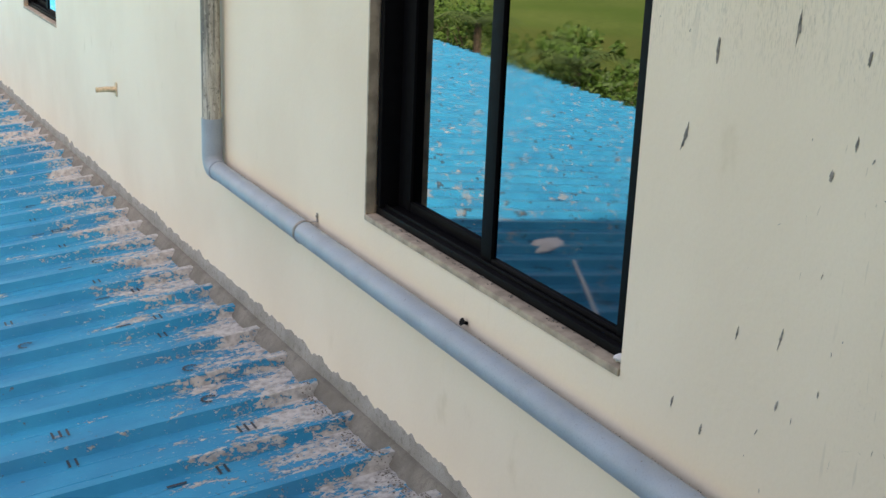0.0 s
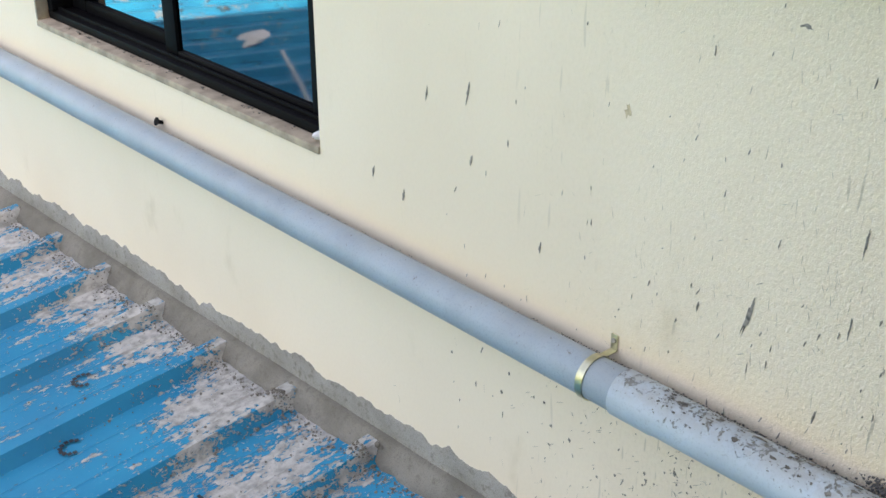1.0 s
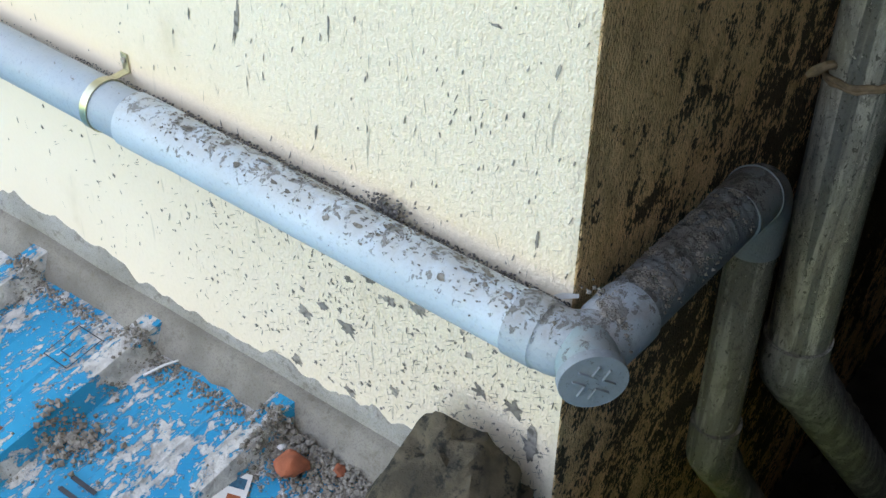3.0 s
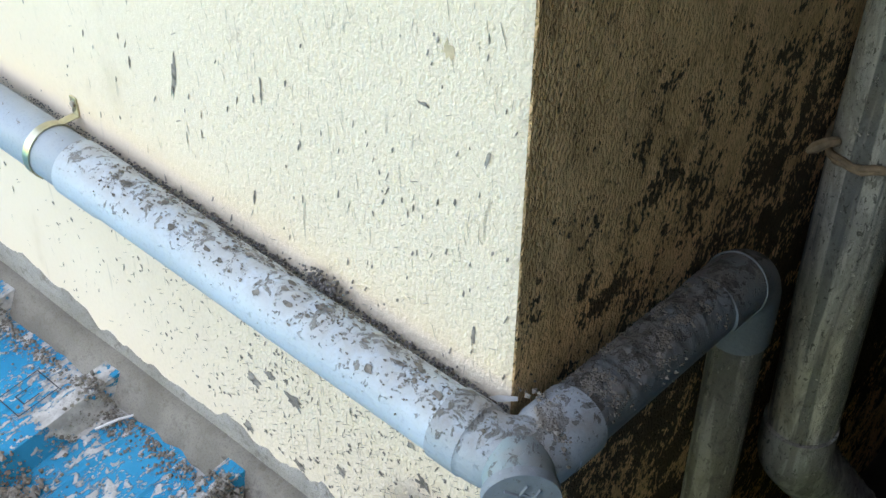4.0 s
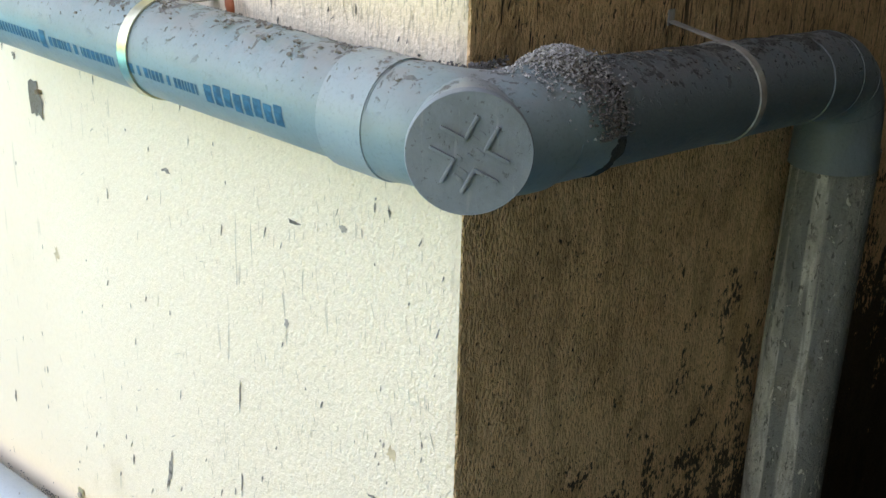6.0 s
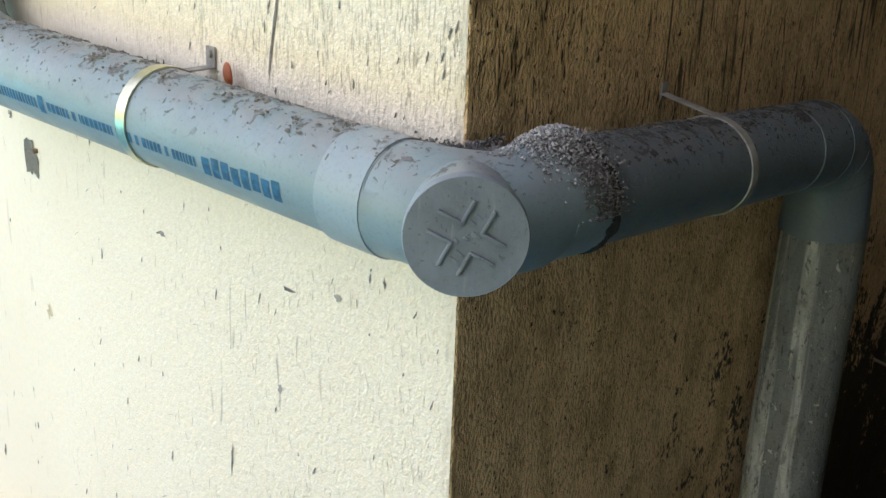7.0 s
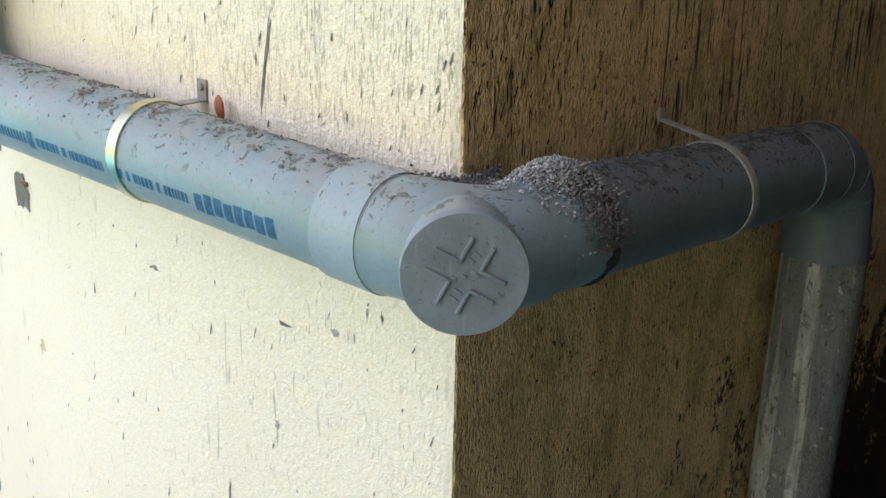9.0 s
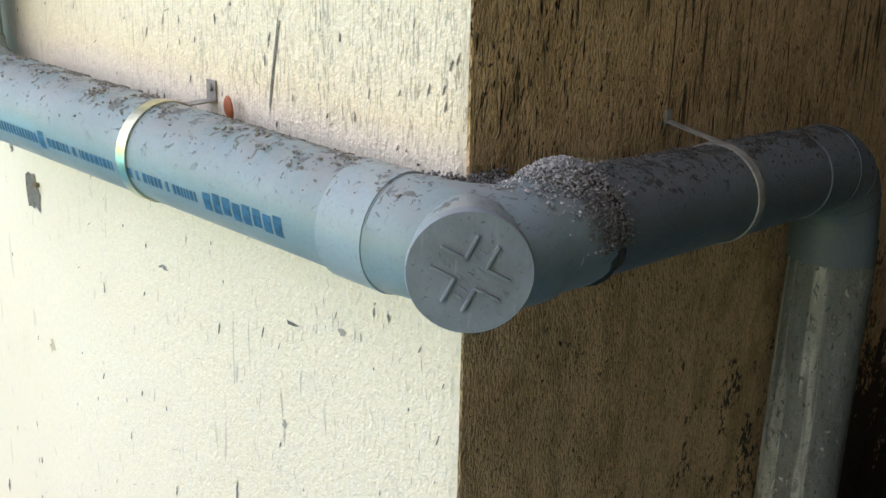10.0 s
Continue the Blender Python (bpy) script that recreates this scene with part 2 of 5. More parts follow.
def roof_material():
    m = Mat("blue_painted_steel", rough=0.5, spec=0.06)
    col = m.mix(m.ramp(m.noise(3, 4), 0.3, 0.7), (0.001, 0.215, 0.39), (0.002, 0.28, 0.47))
    dust = m.ramp(m.noise(6, 5, 0.6, (0.35, 1, 1)), 0.40, 0.72)
    col = m.mix(m.math("MULTIPLY", dust, 0.05), col, (0.30, 0.36, 0.35))
    # dried cement slurry, thick beside the wall and thinning away from it
    edge = m.ramp(m.math("ADD", m.axis(0), m.math("MULTIPLY", m.noise(2.4, 3, 0.5, (1, 1, 1), 0, 1.7), 0.7)), -0.42, 0.40)
    slurry = m.math("ADD", m.noise(9, 5, 0.62, (0.45, 1, 1), 0.5), m.math("MULTIPLY", edge, 0.225))
    slurry = m.math("ADD", slurry, m.math("MULTIPLY", m.math("SUBTRACT", m.noise(70, 6, 0.68, (0.6, 1, 1), 0.5, 3.0), 0.5), 0.75))
    slurry = m.math("ADD", slurry, m.math("MULTIPLY", edge, m.ramp(m.axis(1), 1.1, 1.9, 0.0, 0.045)))
    slurry = m.ramp(slurry, 0.685, 0.735)
    bits = m.ramp(m.math("ADD", m.noise(75, 4, 0.6, (0.8, 1, 1), 0.5, 9.0), m.math("MULTIPLY", edge, 0.09)), 0.665, 0.695)
    bits = m.math("MULTIPLY", bits, m.ramp(edge, 0.0, 0.5, 0.25, 0.9))
    slurry = m.math("MAXIMUM", slurry, bits)
    grey = m.mix(m.ramp(m.noise(40, 4), 0.35, 0.7), (0.60, 0.575, 0.53), (0.36, 0.335, 0.30))
    col = m.mix(m.math("MULTIPLY", slurry, 0.93), col, grey)
    dot = m.ramp(m.noise(48, 3, 0.5, (1, 1, 1), 0.4, 5.0), 0.70, 0.74)
    col = m.mix(m.math("MULTIPLY", dot, 0.8), col, (0.10, 0.10, 0.09))
    # rows of dark dashes and pale dust on the open part of the roof
    far = m.ramp(m.axis(0), -1.9, -1.3, 1.0, 0.0)
    dash = m.ramp(m.noise(13, 4, 0.6, (1.0, 0.55, 1), 0.2, 13.0), 0.62, 0.66)
    col = m.mix(m.math("MULTIPLY", m.math("MULTIPLY", dash, far), 0.8), col, (0.05, 0.06, 0.07))
    pale = m.ramp(m.noise(10, 6, 0.65, (1.0, 0.5, 1), 0.2, 23.0), 0.56, 0.66)
    col = m.mix(m.math("MULTIPLY", m.math("MULTIPLY", pale, far), 0.65), col, (0.33, 0.31, 0.28))
    m.colour(col)
    m.rough(m.math("ADD", m.math("MULTIPLY", slurry, 0.5), m.ramp(dust, 0, 1, 0.38, 0.55)))
    m.bump(m.math("ADD", m.math("MULTIPLY", slurry, m.noise(160, 4, 0.7)), m.math("MULTIPLY", m.noise(40, 3), 0.25)), 0.8, 0.006)
    return m.m


def grass_material():
    m = Mat("grass_field", rough=0.9, spec=0.1)
    col = m.mix(m.ramp(m.noise(0.12, 5, 0.6), 0.35, 0.65), (0.062, 0.12, 0.02), (0.10, 0.15, 0.035))
    col = m.mix(m.ramp(m.noise(0.05, 3, 0.5, (1, 0.4, 1), 0, 2.0), 0.55, 0.68), col, (0.12, 0.085, 0.03))
    m.colour(m.mix(m.ramp(m.noise(3, 5), 0.4, 0.7), col, (0.06, 0.10, 0.02)))
    m.bump(m.noise(6, 5), 0.8, 0.1)
    return m.m


def leaf_material(name, a, b):
    m = Mat(name, rough=0.55, spec=0.3)
    m.colour(m.mix(m.island(), a, b))
    m.b.inputs["Subsurface Weight"].default_value = 0.0
    return m.m


def glass_material():
    m = Mat("mirror_tinted_glass", rough=0.015, metal=1.0)
    film = m.ramp(m.noise(2.0, 4), 0.4, 0.8, 0.012, 0.05)
    m.rough(film)
    m.colour((0.16, 0.18, 0.20))
    return m.m


CREAM, GRIMY = wall_material(), grimy_wall_material()
MORTAR = mortar_material("grey_mortar", (0.29, 0.27, 0.23), (0.19, 0.175, 0.145))
MORTAR_SKIM = mortar_material("pale_cement_skim", (0.40, 0.385, 0.35), (0.30, 0.285, 0.25))
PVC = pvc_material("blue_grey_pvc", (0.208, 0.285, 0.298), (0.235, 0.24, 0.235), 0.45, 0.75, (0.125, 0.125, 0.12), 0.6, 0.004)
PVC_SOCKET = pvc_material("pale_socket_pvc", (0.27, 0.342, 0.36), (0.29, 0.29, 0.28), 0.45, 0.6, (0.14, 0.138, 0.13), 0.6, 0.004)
# dusty pvc, its base also darkened to paint the shaded side
PVC_DUSTY_SHADE = pvc_material("dusty_shade_dimmed_pvc", (0.13, 0.165, 0.18), (0.15, 0.152, 0.15), 0.9, 0.85, (0.055, 0.053, 0.048), 1.3, 0.010)
PVC_CLEAN = pvc_material("clean_blue_grey_pvc", (0.31, 0.38, 0.43), (0.37, 0.38, 0.37), 0.0, 0.25)
PVC_LIGHT = pvc_material("pale_splashed_pvc", (0.47, 0.555, 0.61), (0.36, 0.35, 0.32), 0.55, 0.6, (0.17, 0.165, 0.15), 0.75)
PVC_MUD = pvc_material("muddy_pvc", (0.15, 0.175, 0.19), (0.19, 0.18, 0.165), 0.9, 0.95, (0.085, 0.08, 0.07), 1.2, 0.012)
PVC_BEND = pvc_material("muddy_pale_pvc", (0.33, 0.385, 0.42), (0.25, 0.24, 0.22), 0.8, 0.9, (0.13, 0.125, 0.112), 1.0, 0.008)
PVC_CAP = cap_material()
OLD_PIPE = weathered_pipe_material("weathered_grey_pipe", (0.56, 0.55, 0.47), (0.36, 0.35, 0.30), (0.11, 0.125, 0.12), 0.28)
BRASS = plain_material("zinc_plated_steel", (0.62, 0.58, 0.40), 0.32, 0.9, 0.3, 40, 0.1)
OLD_STRAP = plain_material("dirty_strap", (0.36, 0.34, 0.30), 0.8, 0, 0.4, 50, 0.4)
ROPE = plain_material("rusty_wire", (0.33, 0.24, 0.15), 0.85, 0, 0.5, 60, 0.5)
INK = plain_material("blue_print_ink", (0.010, 0.12, 0.215), 0.5, 0, 0.5, 120, 0)
BLACK_INK = plain_material("black_print_ink", (0.02, 0.025, 0.035), 0.5, 0, 0.4, 90, 0)
ROOF = roof_material()
FRAME = plain_material("black_window_frame", (0.005, 0.005, 0.006), 0.6, 0, 0.3, 30, 0.1, 0.08)
GLASS = glass_material()
TAN = plain_material("tan_sill_render", (0.47, 0.39, 0.29), 0.9, 0, 0.4, 18, 0.5)
CRUMB = crumb_material("cement_crumbs", (0.29, 0.27, 0.235), (0.15, 0.135, 0.115))
PILE_CRUMB = crumb_material("grey_cement_lumps", (0.44, 0.43, 0.41), (0.23, 0.225, 0.21))
DARK_CRUMB = crumb_material("dark_cement_crumbs", (0.20, 0.19, 0.18), (0.10, 0.095, 0.09))
BRICK = plain_material("red_brick", (0.36, 0.10, 0.045), 0.9, 0, 0.5, 35, 0.7)
SPLASH = crumb_material("dried_mud_splash", (0.20, 0.185, 0.165), (0.37, 0.335, 0.29))
ORANGE = plain_material("orange_leaf", (0.42, 0.10, 0.03), 0.6, 0, 0.4, 60, 0.2)
RUST_STAIN = plain_material("ochre_stain", (0.66, 0.53, 0.35), 0.85, 0, 0.3, 60, 0.2)
WHITE = plain_material("white_paper", (0.75, 0.75, 0.74), 0.7, 0, 0.12, 60, 0.4)
GRASS = grass_material()
LEAF = leaf_material("leaf_green", (0.025, 0.075, 0.010), (0.065, 0.14, 0.02))
PALM = leaf_material("palm_green", (0.035, 0.07, 0.015), (0.07, 0.11, 0.03))
BARK = plain_material("bark", (0.12, 0.09, 0.06), 0.9, 0, 0.4, 12, 0.6)
SLUDGE = crumb_material("dried_black_sludge", (0.085, 0.08, 0.072), (0.05, 0.047, 0.042))
GREY_WALL = plain_material("bare_cement_render", (0.20, 0.165, 0.12), 0.95, 0, 0.3, 3, 0.4)
# near-black colour holding the gap's added walls in deep shade
GAP_SHADE = plain_material("shade_black_cement", (0.032, 0.028, 0.022), 0.95, 0, 0.4, 6, 0.5, 0.1)
SPATTER = crumb_material("grey_mud_spatter", (0.15, 0.142, 0.125), (0.27, 0.255, 0.225))
FLECK = crumb_material("dark_mud_flecks", (0.022, 0.018, 0.013), (0.10, 0.075, 0.045))
HAIR = crumb_material("thin_grey_scratches", (0.36, 0.33, 0.27), (0.56, 0.49, 0.38))


def stone_material():
    m = Mat("mossy_stone", rough=0.95, spec=0.1)
    col = m.mix(m.ramp(m.noise(14, 5, 0.6), 0.35, 0.65), (0.13, 0.11, 0.075), (0.055, 0.048, 0.035))
    col = m.mix(m.ramp(m.noise(40, 5, 0.7), 0.5, 0.62), col, (0.03, 0.03, 0.025))
    m.colour(col)
    m.bump(m.noise(50, 6, 0.7), 0.9, 0.008)
    return m.m


STONE = stone_material()
# browner stained pipe, also darkened to paint the shade low in the gap
STAINED_SHADE_PIPE = weathered_pipe_material("stained_shade_dimmed_pipe", (0.27, 0.26, 0.22), (0.18, 0.17, 0.14), (0.11, 0.105, 0.085), 0.6)
CRUSTED = weathered_pipe_material("crusted_grey_pipe", (0.44, 0.44, 0.41), (0.30, 0.30, 0.27), (0.22, 0.22, 0.20), 0.15)
# floor and rubble of the gap, deep shade put into the colour
GAP_BLACK = plain_material("shade_black_soil", (0.03, 0.027, 0.022), 0.95, 0, 0.4, 9, 0.8, 0.1)


# ---- mesh helpers ----
def mesh_of(name, verts, faces, material, smooth=True, sharp=35):
    me = bpy.data.meshes.new(name)
    me.from_pydata([tuple(v) for v in verts], [], faces)
    me.update()
    return finish(me, material, smooth, sharp)


def finish(me, material, smooth=True, sharp=35):
    me.materials.append(material)
    if smooth:
        bm = bmesh.new()
        bm.from_mesh(me)
        for f in bm.faces:
            f.smooth = True
        for e in bm.edges:
            e.smooth = len(e.link_faces) == 2 and e.calc_face_angle(0) < radians(sharp)
        bm.to_mesh(me)
        bm.free()
    return me


def put(name, me, parent=None, label="", m=None):
    ob = new(name, me)
    if m is not None:
        ob.matrix_basis = m
    if parent is not None:
        ob.parent = parent
    return tagged(ob, label)


def part(name, bm, material, parent, label="", smooth=True):
    me = bpy.data.meshes.new(name)
    bm.to_mesh(me)
    bm.free()
    return put(name, finish(me, material, smooth), parent, label)


def thing(name, at, label, category, group="", kind=""):
    ob = new(name)
    ob.empty_display_size = 0.05
    ob.matrix_basis = Matrix.Translation(at)
    return tagged(ob, label, category, group, kind)


def box(bm, lo, hi, bevel=0.0):
    g = bmesh.ops.create_cube(bm, size=1)
    for v in g["verts"]:
        v.co = Vector([lo[i] + (v.co[i] + 0.5) * (hi[i] - lo[i]) for i in range(3)])
    if bevel:
        edges = {e for v in g["verts"] for e in v.link_edges}
        bmesh.ops.bevel(bm, geom=list(edges), offset=bevel, segments=2, affect="EDGES", profile=0.6)
    return bm


def boxed(lo, hi, bevel=0.0):
    return box(bmesh.new(), lo, hi, bevel)


def tube(points, radii, n=40, caps=True):
    """A swept round tube as verts and faces; radii may be one number or one per point."""
    pts = [Vector(p) for p in points]
    rad = radii if isinstance(radii, (list, tuple)) else [radii] * len(pts)
    verts, faces = [], []
    d = (pts[1] - pts[0]).normalized()
    side = d.orthogonal().normalized()
    for i, p in enumerate(pts):
        a = (pts[i] - pts[i - 1]) if i else pts[1] - pts[0]
        b = (pts[i + 1] - pts[i]) if i + 1 < len(pts) else a
        if a.length < 1e-7:
            a = b
        if b.length < 1e-7:
            b = a
        d = (a.normalized() + b.normalized()).normalized()
        side = (side - d * side.dot(d)).normalized()
        other = d.cross(side)
        for k in range(n):
            t = 2 * math.pi * k / n
            verts.append(p + (side * math.cos(t) + other * math.sin(t)) * rad[i])
    for i in range(len(pts) - 1):
        for k in range(n):
            q = (k + 1) % n
            faces.append((i * n + k, i * n + q, (i + 1) * n + q, (i + 1) * n + k))
    if caps:
        faces.append(tuple(range(n - 1, -1, -1)))
        faces.append(tuple(range((len(pts) - 1) * n, len(pts) * n)))
    return verts, faces


def tube_part(name, points, radii, material, parent, label="", n=40):
    v, f = tube(points, radii, n)
    return put(name, mesh_of(name, v, f, material), parent, label)


def cake(ob, height, scale):
    """Raises uneven dust on the upward side of a pipe's mesh."""
    me = ob.data
    bm = bmesh.new()
    bm.from_mesh(me)
    bm.normal_update()
    for v in bm.verts:
        up = max(0.0, v.normal.z - 0.15)
        k = noise.noise(v.co * scale) + 0.6 * noise.noise(v.co * scale * 2.7) + 0.4 * noise.noise(v.co * scale * 6)
        v.co += v.normal * height * up * max(0.0, 0.25 + k)
    bm.to_mesh(me)
    bm.free()
    return ob


def steps(a, b, n):
    a, b = Vector(a), Vector(b)
    return [a.lerp(b, i / n) for i in range(n + 1)]


def arc(corner, a, b, radius, steps=10):
    """Points of a round bend at corner, from the direction a (towards the start) to b (towards the end)."""
    a, b, c = Vector(a).normalized(), Vector(b).normalized(), Vector(corner)
    turn = math.pi - a.angle(b)
    cut = radius * math.tan(turn / 2)
    start = c + a * cut
    inward = (b - a * a.dot(b)).normalized()
    centre = start + inward * radius
    return [centre - inward * radius * math.cos(turn * i / steps) - a * radius * math.sin(turn * i / steps) for i in range(steps + 1)]


def crumbs(name, spots, material, seed=1):
    """Many small broken lumps in one mesh; spots are (x, y, z, size)."""
    rnd = random.Random(seed)
    verts, faces = [], []
    tri = ((0, 2, 4), (2, 1, 4), (1, 3, 4), (3, 0, 4), (2, 0, 5), (1, 2, 5), (3, 1, 5), (0, 3, 5))
    for x, y, z, s in spots:
        k = len(verts)
        turn = Euler([rnd.uniform(0, 6.28) for _ in range(3)]).to_matrix()
        for d in ((1, 0, 0), (-1, 0, 0), (0, 1, 0), (0, -1, 0), (0, 0, 1), (0, 0, -1)):
            q = turn @ (Vector(d) * s * rnd.uniform(0.55, 1.15))
            verts.append((x + q.x, y + q.y, z + q.z * 0.75))
        faces += [tuple(k + i for i in t) for t in tri]
    return mesh_of(name, verts, faces, material, smooth=False)


# ---- building ----
SILL, HEAD = 0.6, 1.85
WINDOWS = ((1.558, 2.879), (7.94, 9.26))
DEPTH = 0.085


def wall_mesh():
    verts, faces = [], []

    def quad(*p):
        k = len(verts)
        verts.extend(p)
        faces.append(tuple(range(k, k + len(p))))

    ys = [0.012, WINDOWS[0][0], WINDOWS[0][1], WINDOWS[1][0], WINDOWS[1][1], 16.0]
    zs = [-3.6, SILL, HEAD, 4.6]
    for i in range(5):
        for j in range(3):
            if j == 1 and i in (1, 3):
                a, b, lo, hi, d = ys[i], ys[i + 1], zs[j], zs[j + 1], 0.24
                quad((0, a, lo), (d, a, lo), (d, a, hi), (0, a, hi))
                quad((0, b, lo), (0, b, hi), (d, b, hi), (d, b, lo))
                quad((0, a, lo), (0, b, lo), (d, b, lo), (d, a, lo))
                quad((0, a, hi), (d, a, hi), (d, b, hi), (0, b, hi))
                continue
            quad((0, ys[i], zs[j]), (0, ys[i], zs[j + 1]), (0, ys[i + 1], zs[j + 1]), (0, ys[i + 1], zs[j]))
    quad((0.24, 0.24, -3.6), (0.24, 16, -3.6), (0.24, 16, 4.6), (0.24, 0.24, 4.6))
    quad((0, 0.012, 4.6), (0.24, 0.24, 4.6), (0.24, 16, 4.6), (0, 16, 4.6))
    # worn arris
    rows = [-3.6, -0.6] + [-0.6 + 0.012 * i for i in range(1, 200)] + [2.2, 4.6]
    line = []
    for z in rows:
        w = noise.noise((0, 3.1, z * 18)) * 0.0016 + noise.noise((0, 7.7, z * 55)) * 0.0010
        line.append(((0, 0.012, z), (0.0016 + w, 0.0016 + w, z), (0.0032 + abs(w), 0.0, z)))
    for a, b in zip(line, line[1:]):
        quad(a[0], a[1], b[1], b[0])
    return mesh_of("wall_west", verts, faces, CREAM, smooth=False), [(l[1], l[2]) for l in line]


west_mesh, arris = wall_mesh()
wall_west = tagged(put("wall_west", west_mesh), "cream painted plaster outer wall with mud splashes", "wall", kind="structure")


def south_mesh():
    verts, faces = [], []
    for (p, q), (r, s) in zip(arris, arris[1:]):
        k = len(verts)
        verts.extend([p, q, s, r])
        faces.append((k, k + 1, k + 2, k + 3))
        k = len(verts)
        verts.extend([q, (0.012, 0, q[2]), (0.012, 0, s[2]), s])
        faces.append((k, k + 1, k + 2, k + 3))
    k = len(verts)
    verts.extend([(0.012, 0, -3.6), (7, 0, -3.6), (7, 0, 4.6), (0.012, 0, 4.6), (7, 0.24, -3.6), (7, 0.24, 4.6), (0.24, 0.24, 4.6), (0.24, 0.24, -3.6)])
    faces += [(k, k + 1, k + 2, k + 3), (k + 3, k + 2, k + 5, k + 6), (k + 4, k + 7, k + 6, k + 5)]
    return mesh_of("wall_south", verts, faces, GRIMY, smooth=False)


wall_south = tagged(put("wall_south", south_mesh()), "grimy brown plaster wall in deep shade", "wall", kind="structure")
# unseen slab, its overhang added to keep sky light out of the gap
bm = boxed((0.02, -1.11, 4.62), (7, 16, 4.8))
house_roof = tagged(part("ceiling", bm, GREY_WALL, None, smooth=False), "unseen flat slab over the building, stretched to cover the gap", "slab", kind="structure")

# unseen house next door, added to shade the roof and the narrow gap
bm = boxed((-3.6, -6.0, -3.6), (7.24, -1.12, 8.4))
shade_caster = tagged(part("wall_shade_caster", bm, GREY_WALL, None, smooth=False), "unseen bare cement wall, added to shade gap and roof", "wall", kind="structure")
# unseen low block added to keep side light off the lower pipes
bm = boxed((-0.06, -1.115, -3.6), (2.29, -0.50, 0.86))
gap_blocker = tagged(part("wall_gap_blocker", bm, GAP_SHADE, None, smooth=False), "unseen low block along the gap, added to cut side light", "wall", kind="structure")
# added end wall, coloured near black so the gap fades into shade
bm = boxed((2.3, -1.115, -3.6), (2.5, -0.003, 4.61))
gap_end = tagged(part("wall_gap_end", bm, GAP_SHADE, None, smooth=False), "added wall closing the narrow gap, near-black for deep shade", "wall", kind="structure")
# added ledge, its near-black colour standing for shade
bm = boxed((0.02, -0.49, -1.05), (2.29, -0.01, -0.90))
gap_floor = tagged(part("floor_gap", bm, GAP_BLACK, None, smooth=False), "littered ledge in the gap, near-black for deep shade", "floor", kind="structure")

bm = boxed((7.0, -0.24 + 0.245, -3.6), (7.24, 16.0, 4.6))
tagged(part("wall_east", bm, GREY_WALL, None, smooth=False), "plain cement back wall of the house", "wall", kind="structure")
bm = boxed((0.0, 16.003, -3.6), (7.24, 16.24, 4.6))
tagged(part("wall_north", bm, GREY_WALL, None, smooth=False), "plain cement end wall of the house", "wall", kind="structure")

# ground
bm = bmesh.new()
bmesh.ops.create_grid(bm, x_segments=60, y_segments=60, size=400)
for v in bm.verts:
    d = max(0.0, -v.co.x - 14)
    v.co.z = -3.6 + 0.012 * d + 0.25 * noise.noise(v.co * 0.05)
    if -13 < v.co.x:
        v.co.z = -3.6
ground = tagged(part("ground", bm, GRASS, None), "green grass field with bare brown patches", "ground", kind="structure")


# ---- windows ----
def window(index, y0, y1):
    w = tagged(new("window_%d" % index), "black framed sliding window with mirrored glass", "window", kind="structure")
    w.matrix_basis = Matrix.Translation((0, y0, SILL))
    wide, high = y1 - y0, HEAD - SILL
    d = DEPTH
    f = 0.045
    part("sill", boxed((-0.006, 0.0, -0.012), (d + 0.05, wide, 0.006), 0.004), TAN, w, "rough tan cement sill edge")
    part("jamb_lining", boxed((-0.003, wide - 0.006, 0.006), (0.03, wide + 0.004, high), 0.002), TAN, w, "tan cement lining")
    part("bottom_track", boxed((0.030, 0.003, 0.007), (d + 0.05, wide - 0.008, 0.03), 0.003), FRAME, w)
    part("track_rail", boxed((0.048, 0.004, 0.03), (0.054, wide - 0.01, 0.04), 0.001), FRAME, w)
    part("top_track", boxed((0.030, 0.003, high - 0.05), (d + 0.05, wide - 0.008, high), 0.003), FRAME, w)
    part("side_frame", boxed((0.03, 0.003, 0.03), (d + 0.05, 0.03, high - 0.05), 0.003), FRAME, w)
    part("side_frame", boxed((0.03, wide - 0.034, 0.03), (d + 0.05, wide - 0.008, high - 0.05), 0.003), FRAME, w)
    half = wide / 2
    for a, b, x, f, lead, rail in ((0.03, half + 0.06, 0.062, 0.055, 0.078, 0.016), (half, wide - 0.034, 0.092, 0.08, 0.045, 0.032)):
        z = 0.031
        sash = part("sash", boxed((x, a, z), (x + 0.024, a + lead, high - 0.052), 0.003), FRAME, w)
        part("stile", boxed((x, b - f, z), (x + 0.024, b, high - 0.052), 0.003), FRAME, sash)
        part("bottom_rail", boxed((x + 0.001, a + lead, z), (x + 0.023, b - f, z + rail), 0.003), FRAME, sash)
        part("top_rail", boxed((x + 0.001, a + lead, high - 0.1), (x + 0.023, b - f, high - 0.052), 0.003), FRAME, sash)
        part("pane", boxed((x + 0.009, a + lead - 0.005, z + rail - 0.005), (x + 0.014, b - f + 0.005, high - 0.095)), GLASS, sash, "mirrored tinted glass pane", smooth=False)
    return w


for i, (a, b) in enumerate(WINDOWS):
    window(i + 1, a, b)

# ---- sheet roof ----
RA, RB, RC = -0.006, -0.028, 0.10
PITCH, FIRST = 0.303, 0.47
RIB_FOOT, RIB_TOP, RIB_H = 0.038, 0.019, 0.038


def roof_z(x, y):
    return RA + RB * y + RC * x


